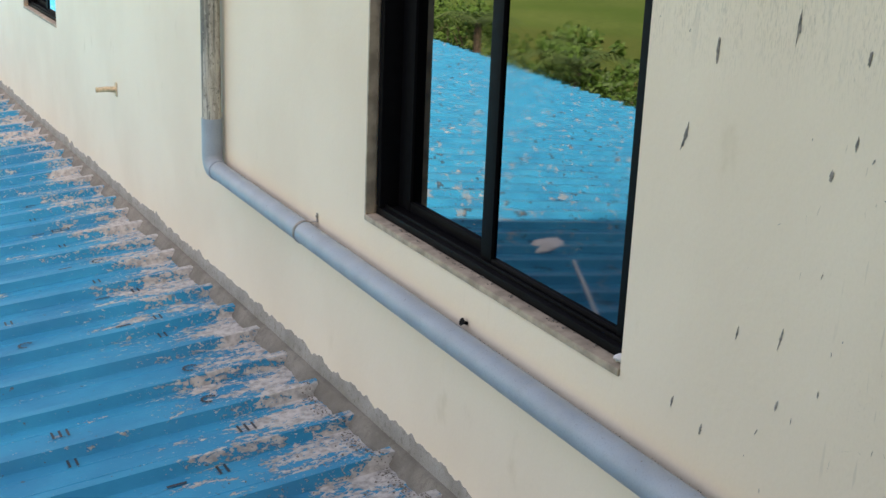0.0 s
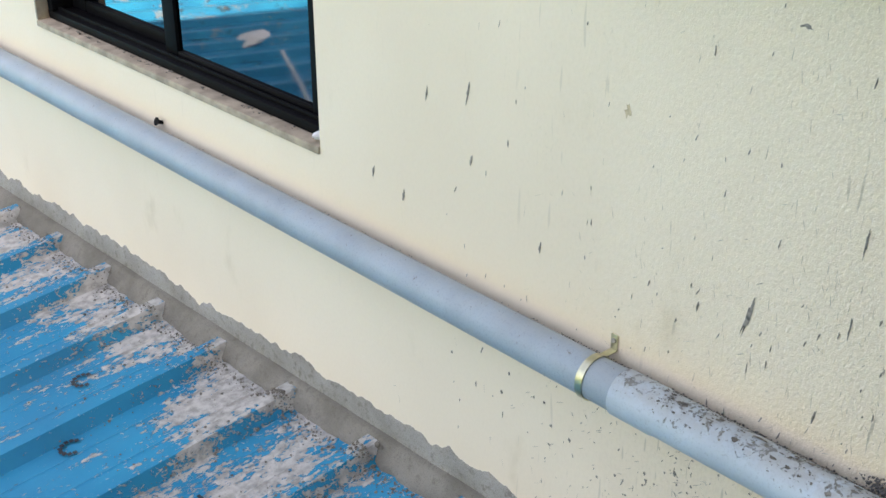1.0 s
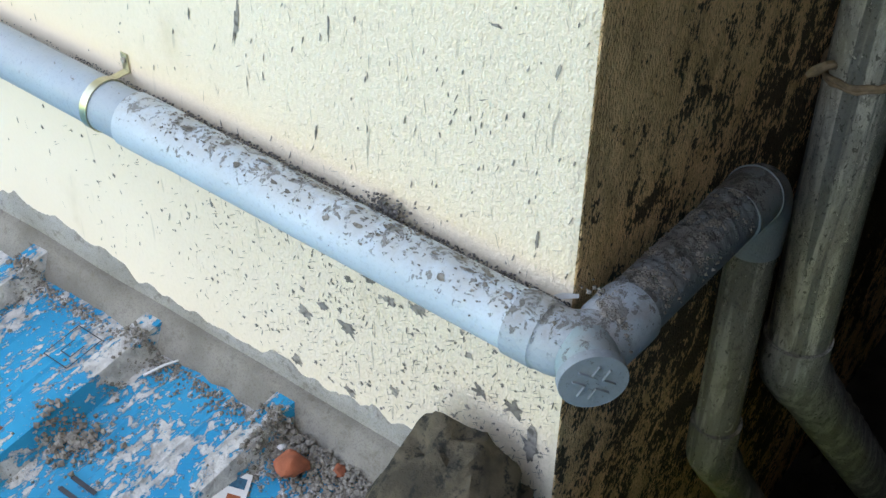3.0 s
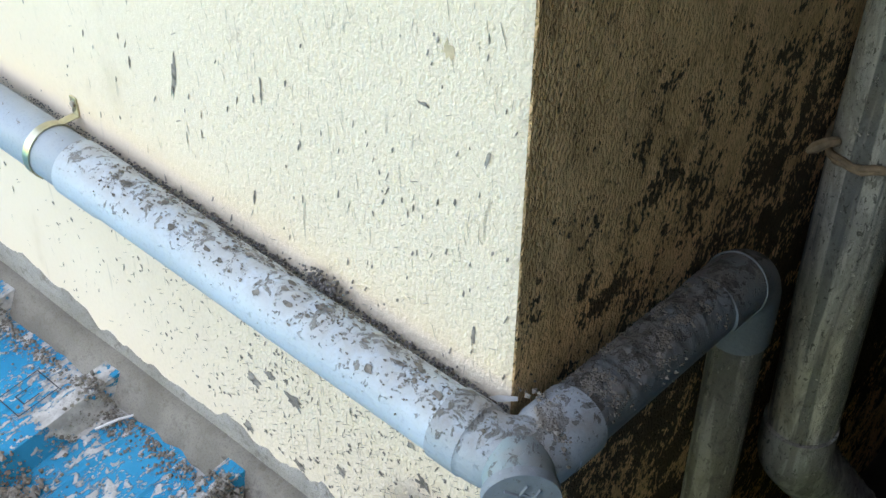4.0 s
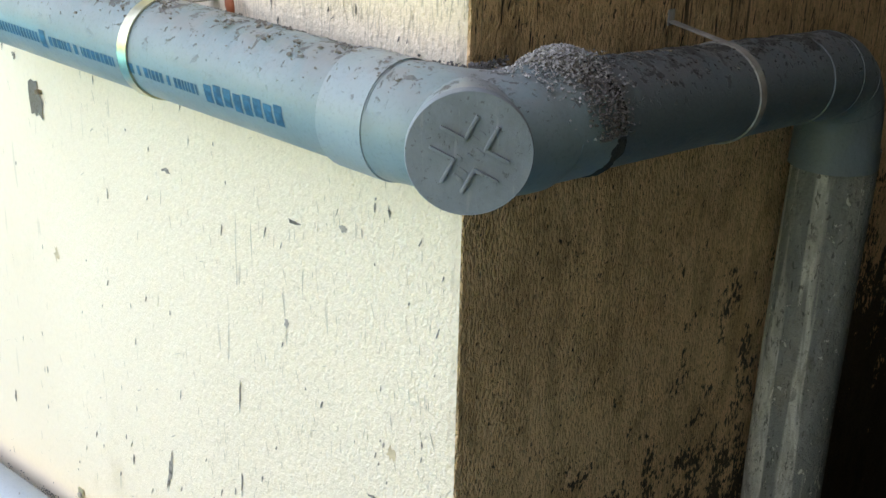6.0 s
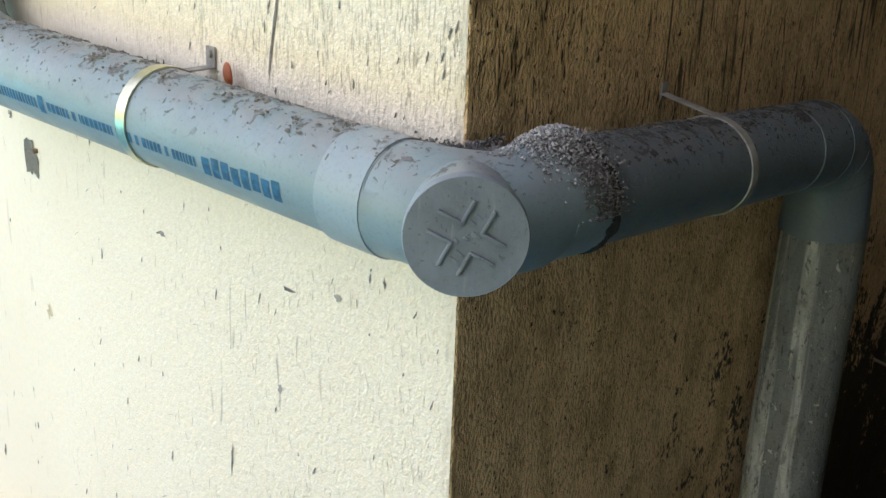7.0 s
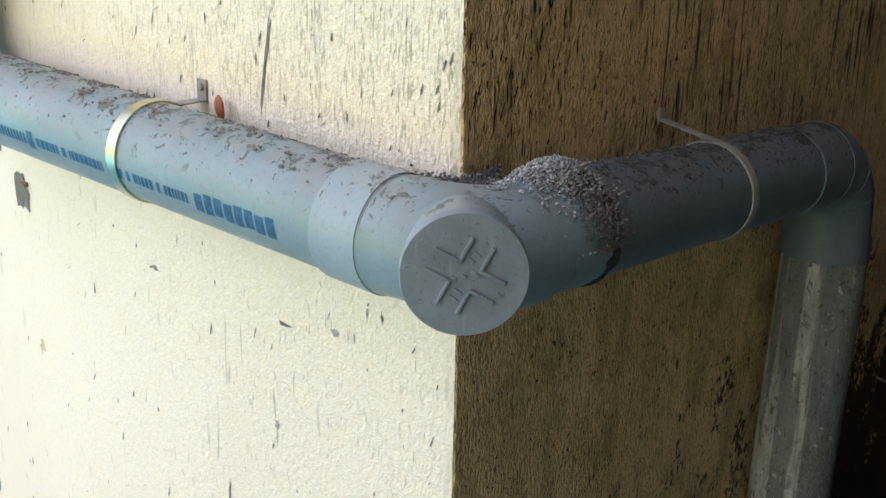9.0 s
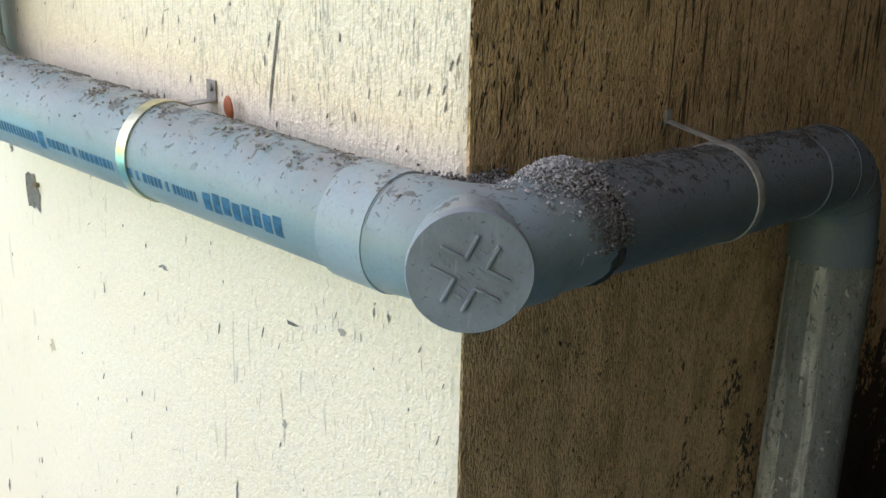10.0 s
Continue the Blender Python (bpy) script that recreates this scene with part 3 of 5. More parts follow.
def rib_profile():
    """One sheet across: (y, height) over three ribs."""
    out = []
    for r in range(3):
        c = r * PITCH
        out += [(c - RIB_FOOT, 0.0), (c - RIB_TOP, RIB_H), (c + RIB_TOP, RIB_H), (c + RIB_FOOT, 0.0)]
        for s in (0.095, 0.20):
            out += [(c + s - 0.006, 0.0), (c + s, 0.0025), (c + s + 0.006, 0.0)]
    out += [(3 * PITCH - RIB_FOOT, 0.0), (3 * PITCH - RIB_TOP - 0.001, RIB_H - 0.0015), (3 * PITCH + 0.010, RIB_H - 0.0015)]
    return out


def sheet_mesh(y0):
    prof = rib_profile()
    far = 5.0 + 0.265 * max(y0, -0.2)
    xs = [-0.012 - (far - 0.012) * (i / 30.0) ** 1.6 for i in range(31)]
    verts, faces = [], []
    for x in xs:
        for y, h in prof:
            verts.append((x, y, RC * x + RB * y + h + 0.002 * noise.noise((x * 3, (y0 + y) * 9, 0))))
    n = len(prof)
    for i in range(len(xs) - 1):
        for k in range(n - 1):
            faces.append((i * n + k, i * n + k + 1, (i + 1) * n + k + 1, (i + 1) * n + k))
    return mesh_of("roof_sheet", verts, faces, ROOF, sharp=20)


roof = thing("roof", (0, 0, 0), "blue ribbed steel sheet roof smeared with dried cement", "roof", kind="structure")
for i in range(-1, 39):
    y = FIRST - 2 * PITCH + i * 3 * PITCH
    put("roof_sheet", sheet_mesh(y), roof, "", Matrix.Translation((0, y, RA + RB * y + 0.0004 * (i % 2))))


def marks_mesh():
    """Unreadable print on the sheets as small black bars."""
    rnd = random.Random(4)
    verts, faces = [], []

    def bar(x, y, dx, dy):
        k = len(verts)
        for a, b in ((0, 0), (1, 0), (1, 1), (0, 1)):
            xx, yy = x + a * dx, y + b * dy
            verts.append((xx, yy, roof_z(xx, yy) + 0.0055))
        faces.append((k, k + 1, k + 2, k + 3))

    for r in range(70):
        for c in range(9 + r // 5):
            if rnd.random() < 0.08:
                continue
            x = -0.28 - c * 0.42 - rnd.uniform(0, 0.2)
            y = FIRST + r * PITCH + rnd.choice((0.11, 0.13, 0.20))
            k = rnd.random()
            if k < 0.55:
                for j in range(rnd.choice((2, 2, 3))):
                    bar(x - j * 0.024, y, -0.008, 0.055)
            elif k < 0.8:
                for dx, dy, sx, sy in ((0, 0, -0.09, 0.010), (0, 0.045, -0.09, 0.008), (0, 0, -0.008, 0.053), (-0.082, 0, -0.008, 0.053), (-0.04, 0, -0.006, 0.05)):
                    bar(x + dx, y + dy, sx, sy)
            else:
                for q in range(9):
                    a = 0.6 + q * 0.5
                    bar(x + 0.025 * math.cos(a), y + 0.025 + 0.025 * math.sin(a), -0.010, 0.012)
            if rnd.random() < 0.25:
                bar(x - 0.13, y + 0.005, -0.06, 0.012)
    # a hand-drawn box on the sheet beside the wall
    x, y = -0.17, 0.835
    for dx, dy, sx, sy in ((0, 0, 0.075, 0.002), (0, 0.06, 0.075, 0.002), (0, 0, 0.002, 0.06), (0.075, 0, 0.002, 0.062), (0.02, 0.015, 0.03, 0.002), (0.02, 0.04, 0.03, 0.002), (0.02, 0.015, 0.002, 0.025)):
        bar(x + dx, y + dy, sx, sy)
    return mesh_of("print_mark", verts, faces, BLACK_INK, smooth=False)


marks = put("print_mark", marks_mesh(), roof, "black unreadable print on the sheets")


# ---- mortar at the foot of the wall ----
def mortar_mesh(skim):
    """The ragged skim on the wall, or the thick fillet below it."""
    verts, faces = [], []
    ys = []
    y = 0.05
    while y < 16:
        ys.append(y)
        y += 0.006 + 0.004 * max(0, y - 2)
    for y in ys:
        z0 = roof_z(-0.05, y)
        top = 0.082 + 0.022 * noise.noise((y * 2.1, 0, 0)) + 0.022 * noise.noise((y * 11, 4, 0)) + 0.014 * noise.noise((y * 34, 9, 0)) + 0.003 * noise.noise((y * 120, 3, 0))
        top = max(top, 0.052) + 0.008 * min(1, max(0, (y - 1.15) / 0.6)) + 0.012 * min(1, max(0, y - 1.8)) + (0.020 + 0.012 * noise.noise((y * 16, 1, 0))) * min(1, max(0, (y - 0.84) / 0.025)) * (1 - 0.75 * min(1, max(0, (y - 1.35) / 0.2)))
        foot = 0.052 + 0.012 * noise.noise((y * 6, 2, 0)) + 0.006 * noise.noise((y * 30, 5, 0))
        lump = 0.003 * noise.noise((y * 25, 8, 0))
        ledge = 0.050 + 0.004 * noise.noise((y * 5, 6, 0))
        if skim:
            prof = ((-0.004, ledge - 0.012), (-0.0045, ledge), (-0.0035, ledge + 0.4 * (top - ledge)), (-0.0025, top - 0.003), (0.002, top))
        else:
            prof = ((-foot, -0.02), (-foot + 0.002, 0.010 + lump), (-foot * 0.75, 0.022 + lump), (-0.026, 0.040 + lump), (-0.019 + lump, ledge - 0.002), (0.002, ledge))
        for x, dz in prof:
            verts.append((x, y, z0 + dz))
    n = len(verts) // len(ys)
    for i in range(len(ys) - 1):
        for k in range(n - 1):
            faces.append((i * n + k, i * n + k + 1, (i + 1) * n + k + 1, (i + 1) * n + k))
    faces.append(tuple(range(n)))
    return mesh_of("mortar", verts, faces, MORTAR_SKIM if skim else MORTAR, sharp=60)


def rib_plugs():
    """Mortar pushed round the rib ends where they meet the wall."""
    r = random.Random(17)
    out = []
    for k in range(-1, 48):
        y = FIRST + k * PITCH
        for i in range(7):
            x = -0.018 - 0.04 * r.random()
            yy = y + r.gauss(0, 0.018)
            out.append((x, yy, roof_z(x, yy) + 0.030 + 0.006 * r.random() + 0.25 * (x + 0.03), r.uniform(0.005, 0.011)))
    return crumbs("mortar_plug", out, MORTAR, 18)


fillet = tagged(put("trim_mortar", mortar_mesh(False)), "rough grey mortar fillet sealing roof against wall", "mortar", kind="structure")
tagged(put("trim_skim", mortar_mesh(True)), "thin pale cement skim smeared up the wall foot", "mortar", kind="structure")
tagged(put("mortar_plug", rib_plugs(), fillet), "lumpy mortar round the rib ends", kind="stuff")


# ---- pipes ----
def strap_ring(bm, centre, along, r, wide, thick=0.002, n=36):
    """A flat band round a pipe whose axis runs along 0 (x) or 1 (y)."""
    rings = []
    for s, rr in ((-0.5, r), (-0.5, r + thick), (0.5, r + thick), (0.5, r)):
        ring = []
        for k in range(n):
            t = 2 * math.pi * k / n
            p = [0, 0, 0]
            p[along] = s * wide
            p[1 - along] = rr * math.cos(t)
            p[2] = rr * math.sin(t)
            ring.append(bm.verts.new(Vector(centre) + Vector(p)))
        rings.append(ring)
    for a in range(4):
        b = (a + 1) % 4
        for k in range(n):
            q = (k + 1) % n
            bm.faces.new((rings[a][k], rings[a][q], rings[b][q], rings[b][k]))
    bmesh.ops.recalc_face_normals(bm, faces=bm.faces[:])
    return bm


def clamp(at, r, y_tab, tab_h, material, label, wide=0.016, dull=False):
    """A two-ear pipe clamp on the west wall; at is the pipe's axis there."""
    c = thing("pipe_clamp", (0, at[1], at[2]), label, "pipe clamp", "pipe clamps")
    ax = Vector((at[0], 0, 0))
    part("band", strap_ring(bmesh.new(), ax, 1, r + 0.0006, wide), material, c)
    reach = math.sqrt(max(r * r - at[0] ** 2, 0)) if abs(at[0]) < r else 0.0
    zt = max(reach, 0.6 * r)
    part("ear", boxed((at[0] + 0.5 * r, -wide / 2, r * 0.86), (-0.0005, wide / 2, r * 0.86 + 0.002), 0.0006), OLD_STRAP if dull else material, c)
    tab = part("tab", boxed((-0.003, -wide / 2, r * 0.86), (-0.0006, wide / 2, r * 0.86 + tab_h), 0.001), OLD_STRAP if dull else material, c)
    v, f = tube([(-0.0028, 0, r * 0.86 + tab_h * 0.65), (-0.006, 0, r * 0.86 + tab_h * 0.65), (-0.0065, 0, r * 0.86 + tab_h * 0.65)], [0.0045, 0.0042, 0.002], 14)
    put("screw", mesh_of("screw", v, f, OLD_STRAP), tab)
    return c


def cap_plug(bend, centre, normal, r, material):
    """The round access plug of a door bend, with four raised chevrons."""
    nrm = Vector(normal).normalized()
    c = Vector(centre)
    back = c - nrm * (r * 1.3)
    neck = tube_part("plug_neck", [back, c - nrm * 0.012], [r * 0.93, r * 0.93], PVC, bend)
    cap = tube_part("access_cap", [c - nrm * 0.012, c - nrm * 0.0115, c - nrm * 0.0015, c, c + nrm * 0.0001], [r * 0.95, r, r, r * 0.985, r * 0.9], material, bend, "flat grey access cap with raised chevrons", 56)
    right = nrm.cross(Vector((0, 0, 1))).normalized() * -1
    upv = right.cross(nrm).normalized()
    if upv.z < 0:
        upv = -upv
    base = Matrix((right, upv, nrm)).transposed().to_4x4()
    base.translation = c
    for q in range(4):
        g = bmesh.new()
        box(g, (0.17 * r, 0.17 * r - 0.018 * r, -0.001), (0.60 * r, 0.17 * r + 0.035 * r, 0.0030), 0.0008)
        box(g, (0.17 * r - 0.018 * r, 0.17 * r, -0.001), (0.17 * r + 0.035 * r, 0.60 * r, 0.0032), 0.0008)
        g.transform(base @ Matrix.Rotation(radians(-27 + 90 * q), 4, "Z"))
        part("chevron", g, material, cap)
    rnd = random.Random(int(r * 10000))
    for i in range(7):
        a, b = rnd.uniform(-0.14, 0.14) * r, (0.13 * i - 0.40) * r
        w, h = rnd.uniform(0.04, 0.09) * r, rnd.uniform(0.02, 0.035) * r
        g = boxed((a - w, b - h, -0.001), (a + w, b + h, 0.0010), 0.0003)
        g.transform(base @ Matrix.Rotation(radians(-38), 4, "Z"))
        part("raised_mark", g, material, cap)
    return cap


UX, UY, UZ, UR = -0.068, -0.072, 1.2425, 0.053
US, UT = 0.033, -0.07          # falls of the upper run and branch
LX, LY, LZ, LR = -0.048, -0.050, 0.446, 0.0375
LT = -0.07


def upper_pipe():
    p = thing("drain_pipe", (0, 0.4, UZ), "thick blue-grey plastic drain pipe with blue print, wrapping the wall corner", "drain pipe", "drain pipes")
    o = Vector((0, 0.4, UZ))

    def L(pts):
        return [Vector(q) - o for q in pts]

    zy = lambda y: UZ + US * y
    zx = lambda x: UZ + UT * x
    top = 0.815
    # riser and elbow
    bend = arc((UX, top, zy(top)), (0, 0, 1), (0, -1, -US), 0.075, 12)
    tube_part("riser", L([(UX, top, 4.5), (UX, top, zy(top) + 0.12)]), UR, PVC, p)
    elbow = tube_part("elbow", L([(UX, top, zy(top) + 0.135), (UX, top, zy(top) + 0.134)] + bend + [(UX, top - 0.128, zy(top - 0.128)), (UX, top - 0.1285, zy(top))]), [UR + 0.001, UR + 0.005] + [UR + 0.005] * len(bend) + [UR + 0.005, UR + 0.001], PVC, p)
    for q in (3, 9):
        d = (bend[q + 1] - bend[q]).normalized()
        tube_part("seam", L([bend[q] - d * 0.0015, bend[q] + d * 0.0015]), UR + 0.0062, PVC, elbow)
    # run along the lit wall
    cake(tube_part("run", L(steps((UX, top - 0.12, zy(top - 0.12)), (UX, 0.03, zy(0.03)), 140)), UR, PVC, p, "", 72), 0.0016, 60)
    # door bend round the corner
    core = arc((UX, UY, UZ), (0, 1, US), (1, 0, UT), 0.062, 14)
    pts = [(UX, 0.070, zy(0.07)), (UX, 0.0692, zy(0.069)), (UX, 0.011, zy(0.011)), (UX, 0.009, zy(0.009))] + core + [(0.010, UY, zx(0.01)), (0.012, UY, zx(0.012)), (0.068, UY, zx(0.068)), (0.069, UY, zx(0.069))]
    rad = [UR + 0.0005, UR + 0.0026, UR + 0.0026, UR + 0.002] + [UR + 0.002] * len(core) + [UR + 0.002, UR + 0.0026, UR + 0.0026, UR + 0.0005]
    door = tube_part("door_bend", L(pts), rad, PVC, p)
    # thin black ring painting the shadow line at the socket
    for y in (0.011,):
        tube_part("groove_shadow", L([(UX, y - 0.0005, zy(y)), (UX, y + 0.0005, zy(y))]), UR + 0.0024, BLACK_INK, door)
    tube_part("socket", L([(UX, 0.0118, zy(0.012)), (UX, 0.0120, zy(0.012)), (UX, 0.0685, zy(0.0685)), (UX, 0.0705, zy(0.0705))]), [UR + 0.0026, UR + 0.0036, UR + 0.0036, UR + 0.0012], PVC_SOCKET, door, "paler socket end")
    collar = tube_part("mud_collar", L(steps((0.052, UY, zx(0.052)), (0.088, UY, zx(0.088)), 26)), UR + 0.001, SLUDGE, p, "dried black mud round the joint", 80)
    for v in collar.data.vertices:
        q = v.co + o
        a = math.atan2(-(q.y - UY), q.z - zx(q.x))
        k = noise.noise(q * 70) + 0.6 * noise.noise(q * 190)
        mid = 0.066 + 0.006 * a / 3.0
        h = 0.0065 * max(0.0, 1 - ((q.x - mid) / 0.016) ** 2) - 0.0025 + 0.003 * k
        c = Vector((q.x, UY, zx(q.x)))
        v.co = c + (q - c).normalized() * (UR + max(-0.004, h)) - o
    cap_plug(door, Vector((-0.114, -0.104, 1.246)) - o, (-1, -0.92, 0.0), 0.0525, PVC_CAP)
    # branch on the shaded wall
    e = 0.664
    # branch and elbow carry the shade of this side in their colour
    cake(tube_part("branch", L(steps((0.05, UY, zx(0.05)), (e - 0.1, UY, zx(e - 0.1)), 120)), UR, PVC_DUSTY_SHADE, p, "dusty length along the shaded wall, shade in its colour", 72), 0.0035, 50)
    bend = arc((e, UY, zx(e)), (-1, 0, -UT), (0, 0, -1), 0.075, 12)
    el = tube_part("elbow", L([(e - 0.150, UY, zx(e - 0.150)), (e - 0.149, UY, zx(e - 0.149))] + bend + [(e, UY, zx(e) - 0.125), (e, UY, zx(e) - 0.126)]), [UR + 0.0008, UR + 0.0016] + [UR + 0.002] * len(bend) + [UR + 0.005, UR + 0.001], PVC_DUSTY_SHADE, p)
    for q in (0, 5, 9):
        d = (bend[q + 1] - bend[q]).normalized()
        tube_part("seam", L([bend[q] - d * 0.0015, bend[q] + d * 0.0015]), UR + 0.0026, PVC_DUSTY_SHADE, el)
    z1 = -0.07
    drop = [(e + 0.008 - 0.019 * math.sin(math.pi * k / 12) + 0.010 * k / 12, UY + 0.004 * math.sin(math.pi * k / 12), zx(e) - 0.10 + (z1 - zx(e) + 0.10) * k / 12) for k in range(13)]
    tube_part("downpipe", L(drop), UR + 0.003, OLD_PIPE, p, "weathered pale grey downpipe")
    off = Vector((0.575, -0.13, -0.81)).normalized()
    low = Vector((e + 0.014, UY, z1 - 0.06))
    b1 = arc(low, (0, 0, 1), off, 0.09, 8)
    tube_part("offset_bend", L([(e + 0.014, UY, z1 + 0.012), (e + 0.014, UY, z1 + 0.011)] + b1 + [low + off * 0.10, low + off * 0.101]), [UR + 0.003, UR + 0.007] + [UR + 0.007] * len(b1) + [UR + 0.007, UR], CRUSTED, p, "muddy grey offset bend")
    cake(tube_part("offset_pipe", L(steps(low + off * 0.09, low + off * 0.98, 90)), UR + 0.002, CRUSTED, p, "length crusted with dried cement", 60), 0.012, 45)
    # print on the run, as plain curved bars
    rnd = random.Random(8)
    v, f = [], []

    def bar(y0, y1, t0, t1):
        k = len(v)
        for y in (y0, y1):
            for j in range(4):
                t = t0 + (t1 - t0) * j / 3
                v.append((UX - math.cos(t) * (UR + 0.0004), y - o.y, zy(y) - o.z + math.sin(t) * (UR + 0.0004)))
        for j in range(3):
            f.append((k + j, k + j + 1, k + 5 + j, k + 4 + j))

    y = 0.118
    for i in range(8):
        bar(y, y + 0.0118, *((-0.42, -0.02), (-0.42, -0.06), (-0.38, -0.02))[i % 3])
        y += 0.0150
    y += 0.008
    for i in range(34):
        w = rnd.choice((0.003, 0.005, 0.007))
        bar(y, y + w, -0.34, -0.13)
        y += w + rnd.choice((0.0018, 0.0018, 0.0022, 0.007))
    bar(y, y + 0.012, -0.44, -0.04)
    y += 0.016
    for i in range(24):
        bar(y, y + 0.0045, -0.36, -0.12)
        y += 0.0066
    put("print_bar", mesh_of("print_bar", v, f, INK, smooth=False), p, "blue unreadable print")
    return p


def lower_pipe():
    p = thing("drain_pipe", (0, 0.8, LZ), "thin grey plastic drain pipe spattered with mud along the wall", "drain pipe", "drain pipes")
    o = Vector((0, 0.8, LZ))

    def L(pts):
        return [Vector(q) - o for q in pts]

    zx = lambda x: LZ + LT * x
    far = 4.30
    bend = arc((LX, far, LZ), (0, 0, 1), (0, -1, 0), 0.055, 10)
    tube_part("riser", L([(LX, far, 4.5), (LX, far, LZ + 0.16)]), LR + 0.001, OLD_PIPE, p, "weathered grey riser")
    tube_part("elbow", L([(LX, far, LZ + 0.20), (LX, far, LZ + 0.199)] + bend + [(LX, far - 0.085, LZ), (LX, far - 0.086, LZ)]), [LR, LR + 0.004] + [LR + 0.004] * len(bend) + [LR + 0.004, LR], PVC_CLEAN, p)
    tube_part("run", L([(LX, far - 0.07, LZ), (LX, 0.68, LZ)]), LR, PVC_CLEAN, p, "clean blue-grey length of pipe")
    tube_part("spattered_run", L([(LX, 0.695, LZ), (LX, 0.694, LZ), (LX, 0.62, LZ), (LX, 0.61, LZ), (LX, 0.02, LZ)]), [LR + 0.0005, LR + 0.003, LR + 0.003, LR + 0.0012, LR + 0.001], PVC_LIGHT, p, "pale length of pipe spattered with mud")
    core = arc((LX, LY, LZ), (0, 1, 0), (1, 0, LT), 0.045, 12)
    pts = [(LX, 0.040, LZ), (LX, 0.0394, LZ), (LX, 0.002, LZ), (LX, 0.0, LZ)] + core + [(0.0, LY, zx(0)), (0.002, LY, zx(0)), (0.045, LY, zx(0.045)), (0.046, LY, zx(0.046))]
    rad = [LR + 0.0005, LR + 0.004, LR + 0.004, LR + 0.0025] + [LR + 0.0022] * len(core) + [LR + 0.0025, LR + 0.004, LR + 0.004, LR + 0.0005]
    door = tube_part("door_bend", L(pts), rad, PVC_BEND, p)
    cap_plug(door, Vector((-0.079, -0.080, 0.449)) - o, (-1, -1, 0.0), 0.0395, PVC_CAP)
    e = 0.407
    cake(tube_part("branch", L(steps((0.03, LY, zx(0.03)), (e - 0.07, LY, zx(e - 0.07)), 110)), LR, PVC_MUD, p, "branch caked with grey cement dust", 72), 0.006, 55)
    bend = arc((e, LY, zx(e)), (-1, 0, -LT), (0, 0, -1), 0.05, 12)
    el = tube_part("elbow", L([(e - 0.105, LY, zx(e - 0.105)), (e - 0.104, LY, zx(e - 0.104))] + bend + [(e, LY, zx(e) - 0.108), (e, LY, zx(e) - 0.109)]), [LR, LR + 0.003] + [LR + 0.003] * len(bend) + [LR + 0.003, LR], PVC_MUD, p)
    for q in (1,):
        d = (bend[q + 1] - bend[q]).normalized()
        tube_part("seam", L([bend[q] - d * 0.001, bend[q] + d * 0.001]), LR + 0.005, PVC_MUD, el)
    tube_part("downpipe", L([(e, LY, zx(e) - 0.07), (e + 0.018, LY, -0.10)]), LR - 0.002, STAINED_SHADE_PIPE, p, "mud-stained grey downpipe, dimmed for the shade low in the gap")
    off = Vector((0.50, -0.12, -0.86)).normalized()
    low = Vector((e + 0.02, LY, -0.15))
    b1 = arc(low, (0, 0, 1), off, 0.06, 8)
    tube_part("offset_bend", L([(e + 0.018, LY, -0.072), (e + 0.018, LY, -0.073)] + b1 + [low + off * 0.07, low + off * 0.071]), [LR, LR + 0.004] + [LR + 0.004] * len(b1) + [LR + 0.004, LR], STAINED_SHADE_PIPE, p)
    tube_part("offset_pipe", L([low + off * 0.06, low + off * 0.9]), LR, STAINED_SHADE_PIPE, p)
    return p


upper_pipe()
lower_pipe()
clamp((UX, 0.370, UZ + US * 0.370), UR, 0, 0.024, BRASS, "shiny zinc-plated clamp round the thick drain pipe", 0.016, True)
clamp((LX, 0.755, LZ), LR, 0, 0.030, BRASS, "brassy clamp with screw ear round the thin drain pipe", 0.014)
clamp((LX, 3.27, LZ), LR, 0, 0.030, OLD_STRAP, "dull grey clamp round the thin drain pipe", 0.014)


def south_strap():
    s = thing("pipe_strap", (0.366, 0, UZ), "dirty tape strap tying the thick pipe to the shaded wall", "strap", "pipe clamps")
    z = UT * 0.33
    part("band", strap_ring(bmesh.new(), (-0.030, UY, z), 0, UR + 0.0012, 0.012), OLD_STRAP, s)
    g = bmesh.new()
    box(g, (-0.030, UY, 0), (-0.018, 0.0, 0.002), 0.0005)
    g.transform(Matrix.Translation((0, 0, z + UR + 0.014)) @ Matrix.Rotation(radians(11), 4, "X"))
    part("tail", g, OLD_STRAP, s)
    part("tab", boxed((-0.030, -0.003, z + UR + 0.010), (-0.018, -0.0006, z + UR + 0.028), 0.001), OLD_STRAP, s)
    return s


south_strap()


def wire_tie():
    w = thing("wire_tie", (0.657, UY + 0.004, 0.487), "twisted rusty wire tied round the weathered downpipe", "wire")
    for k in range(2):
        pts = []
        for i in range(29):
            t = 2 * math.pi * i / 28
            pts.append((0.0595 * math.cos(t), 0.0595 * math.sin(t), 0.012 * math.cos(t + 0.5) + 0.006 * k + 0.002 * math.sin(9 * t + k)))
        v, f = tube(pts, 0.0042, 8)
        put("loop", mesh_of("loop", v, f, ROPE), w)
    pts = [(-0.045, 0.030, 0.010), (-0.058, 0.030, 0.018), (-0.070, 0.036, 0.020), (-0.080, 0.046, 0.012), (-0.082, 0.054, 0.004)]
    v, f = tube(pts, [0.005, 0.007, 0.007, 0.008, 0.004], 8)
    put("knot", mesh_of("knot", v, f, ROPE), w)
    return w


wire_tie()

# ---- small fixtures on the lit wall ----
peg = thing("wall_peg", (0, 6.23, 0.45), "short rusty peg standing out of the cream wall", "peg")
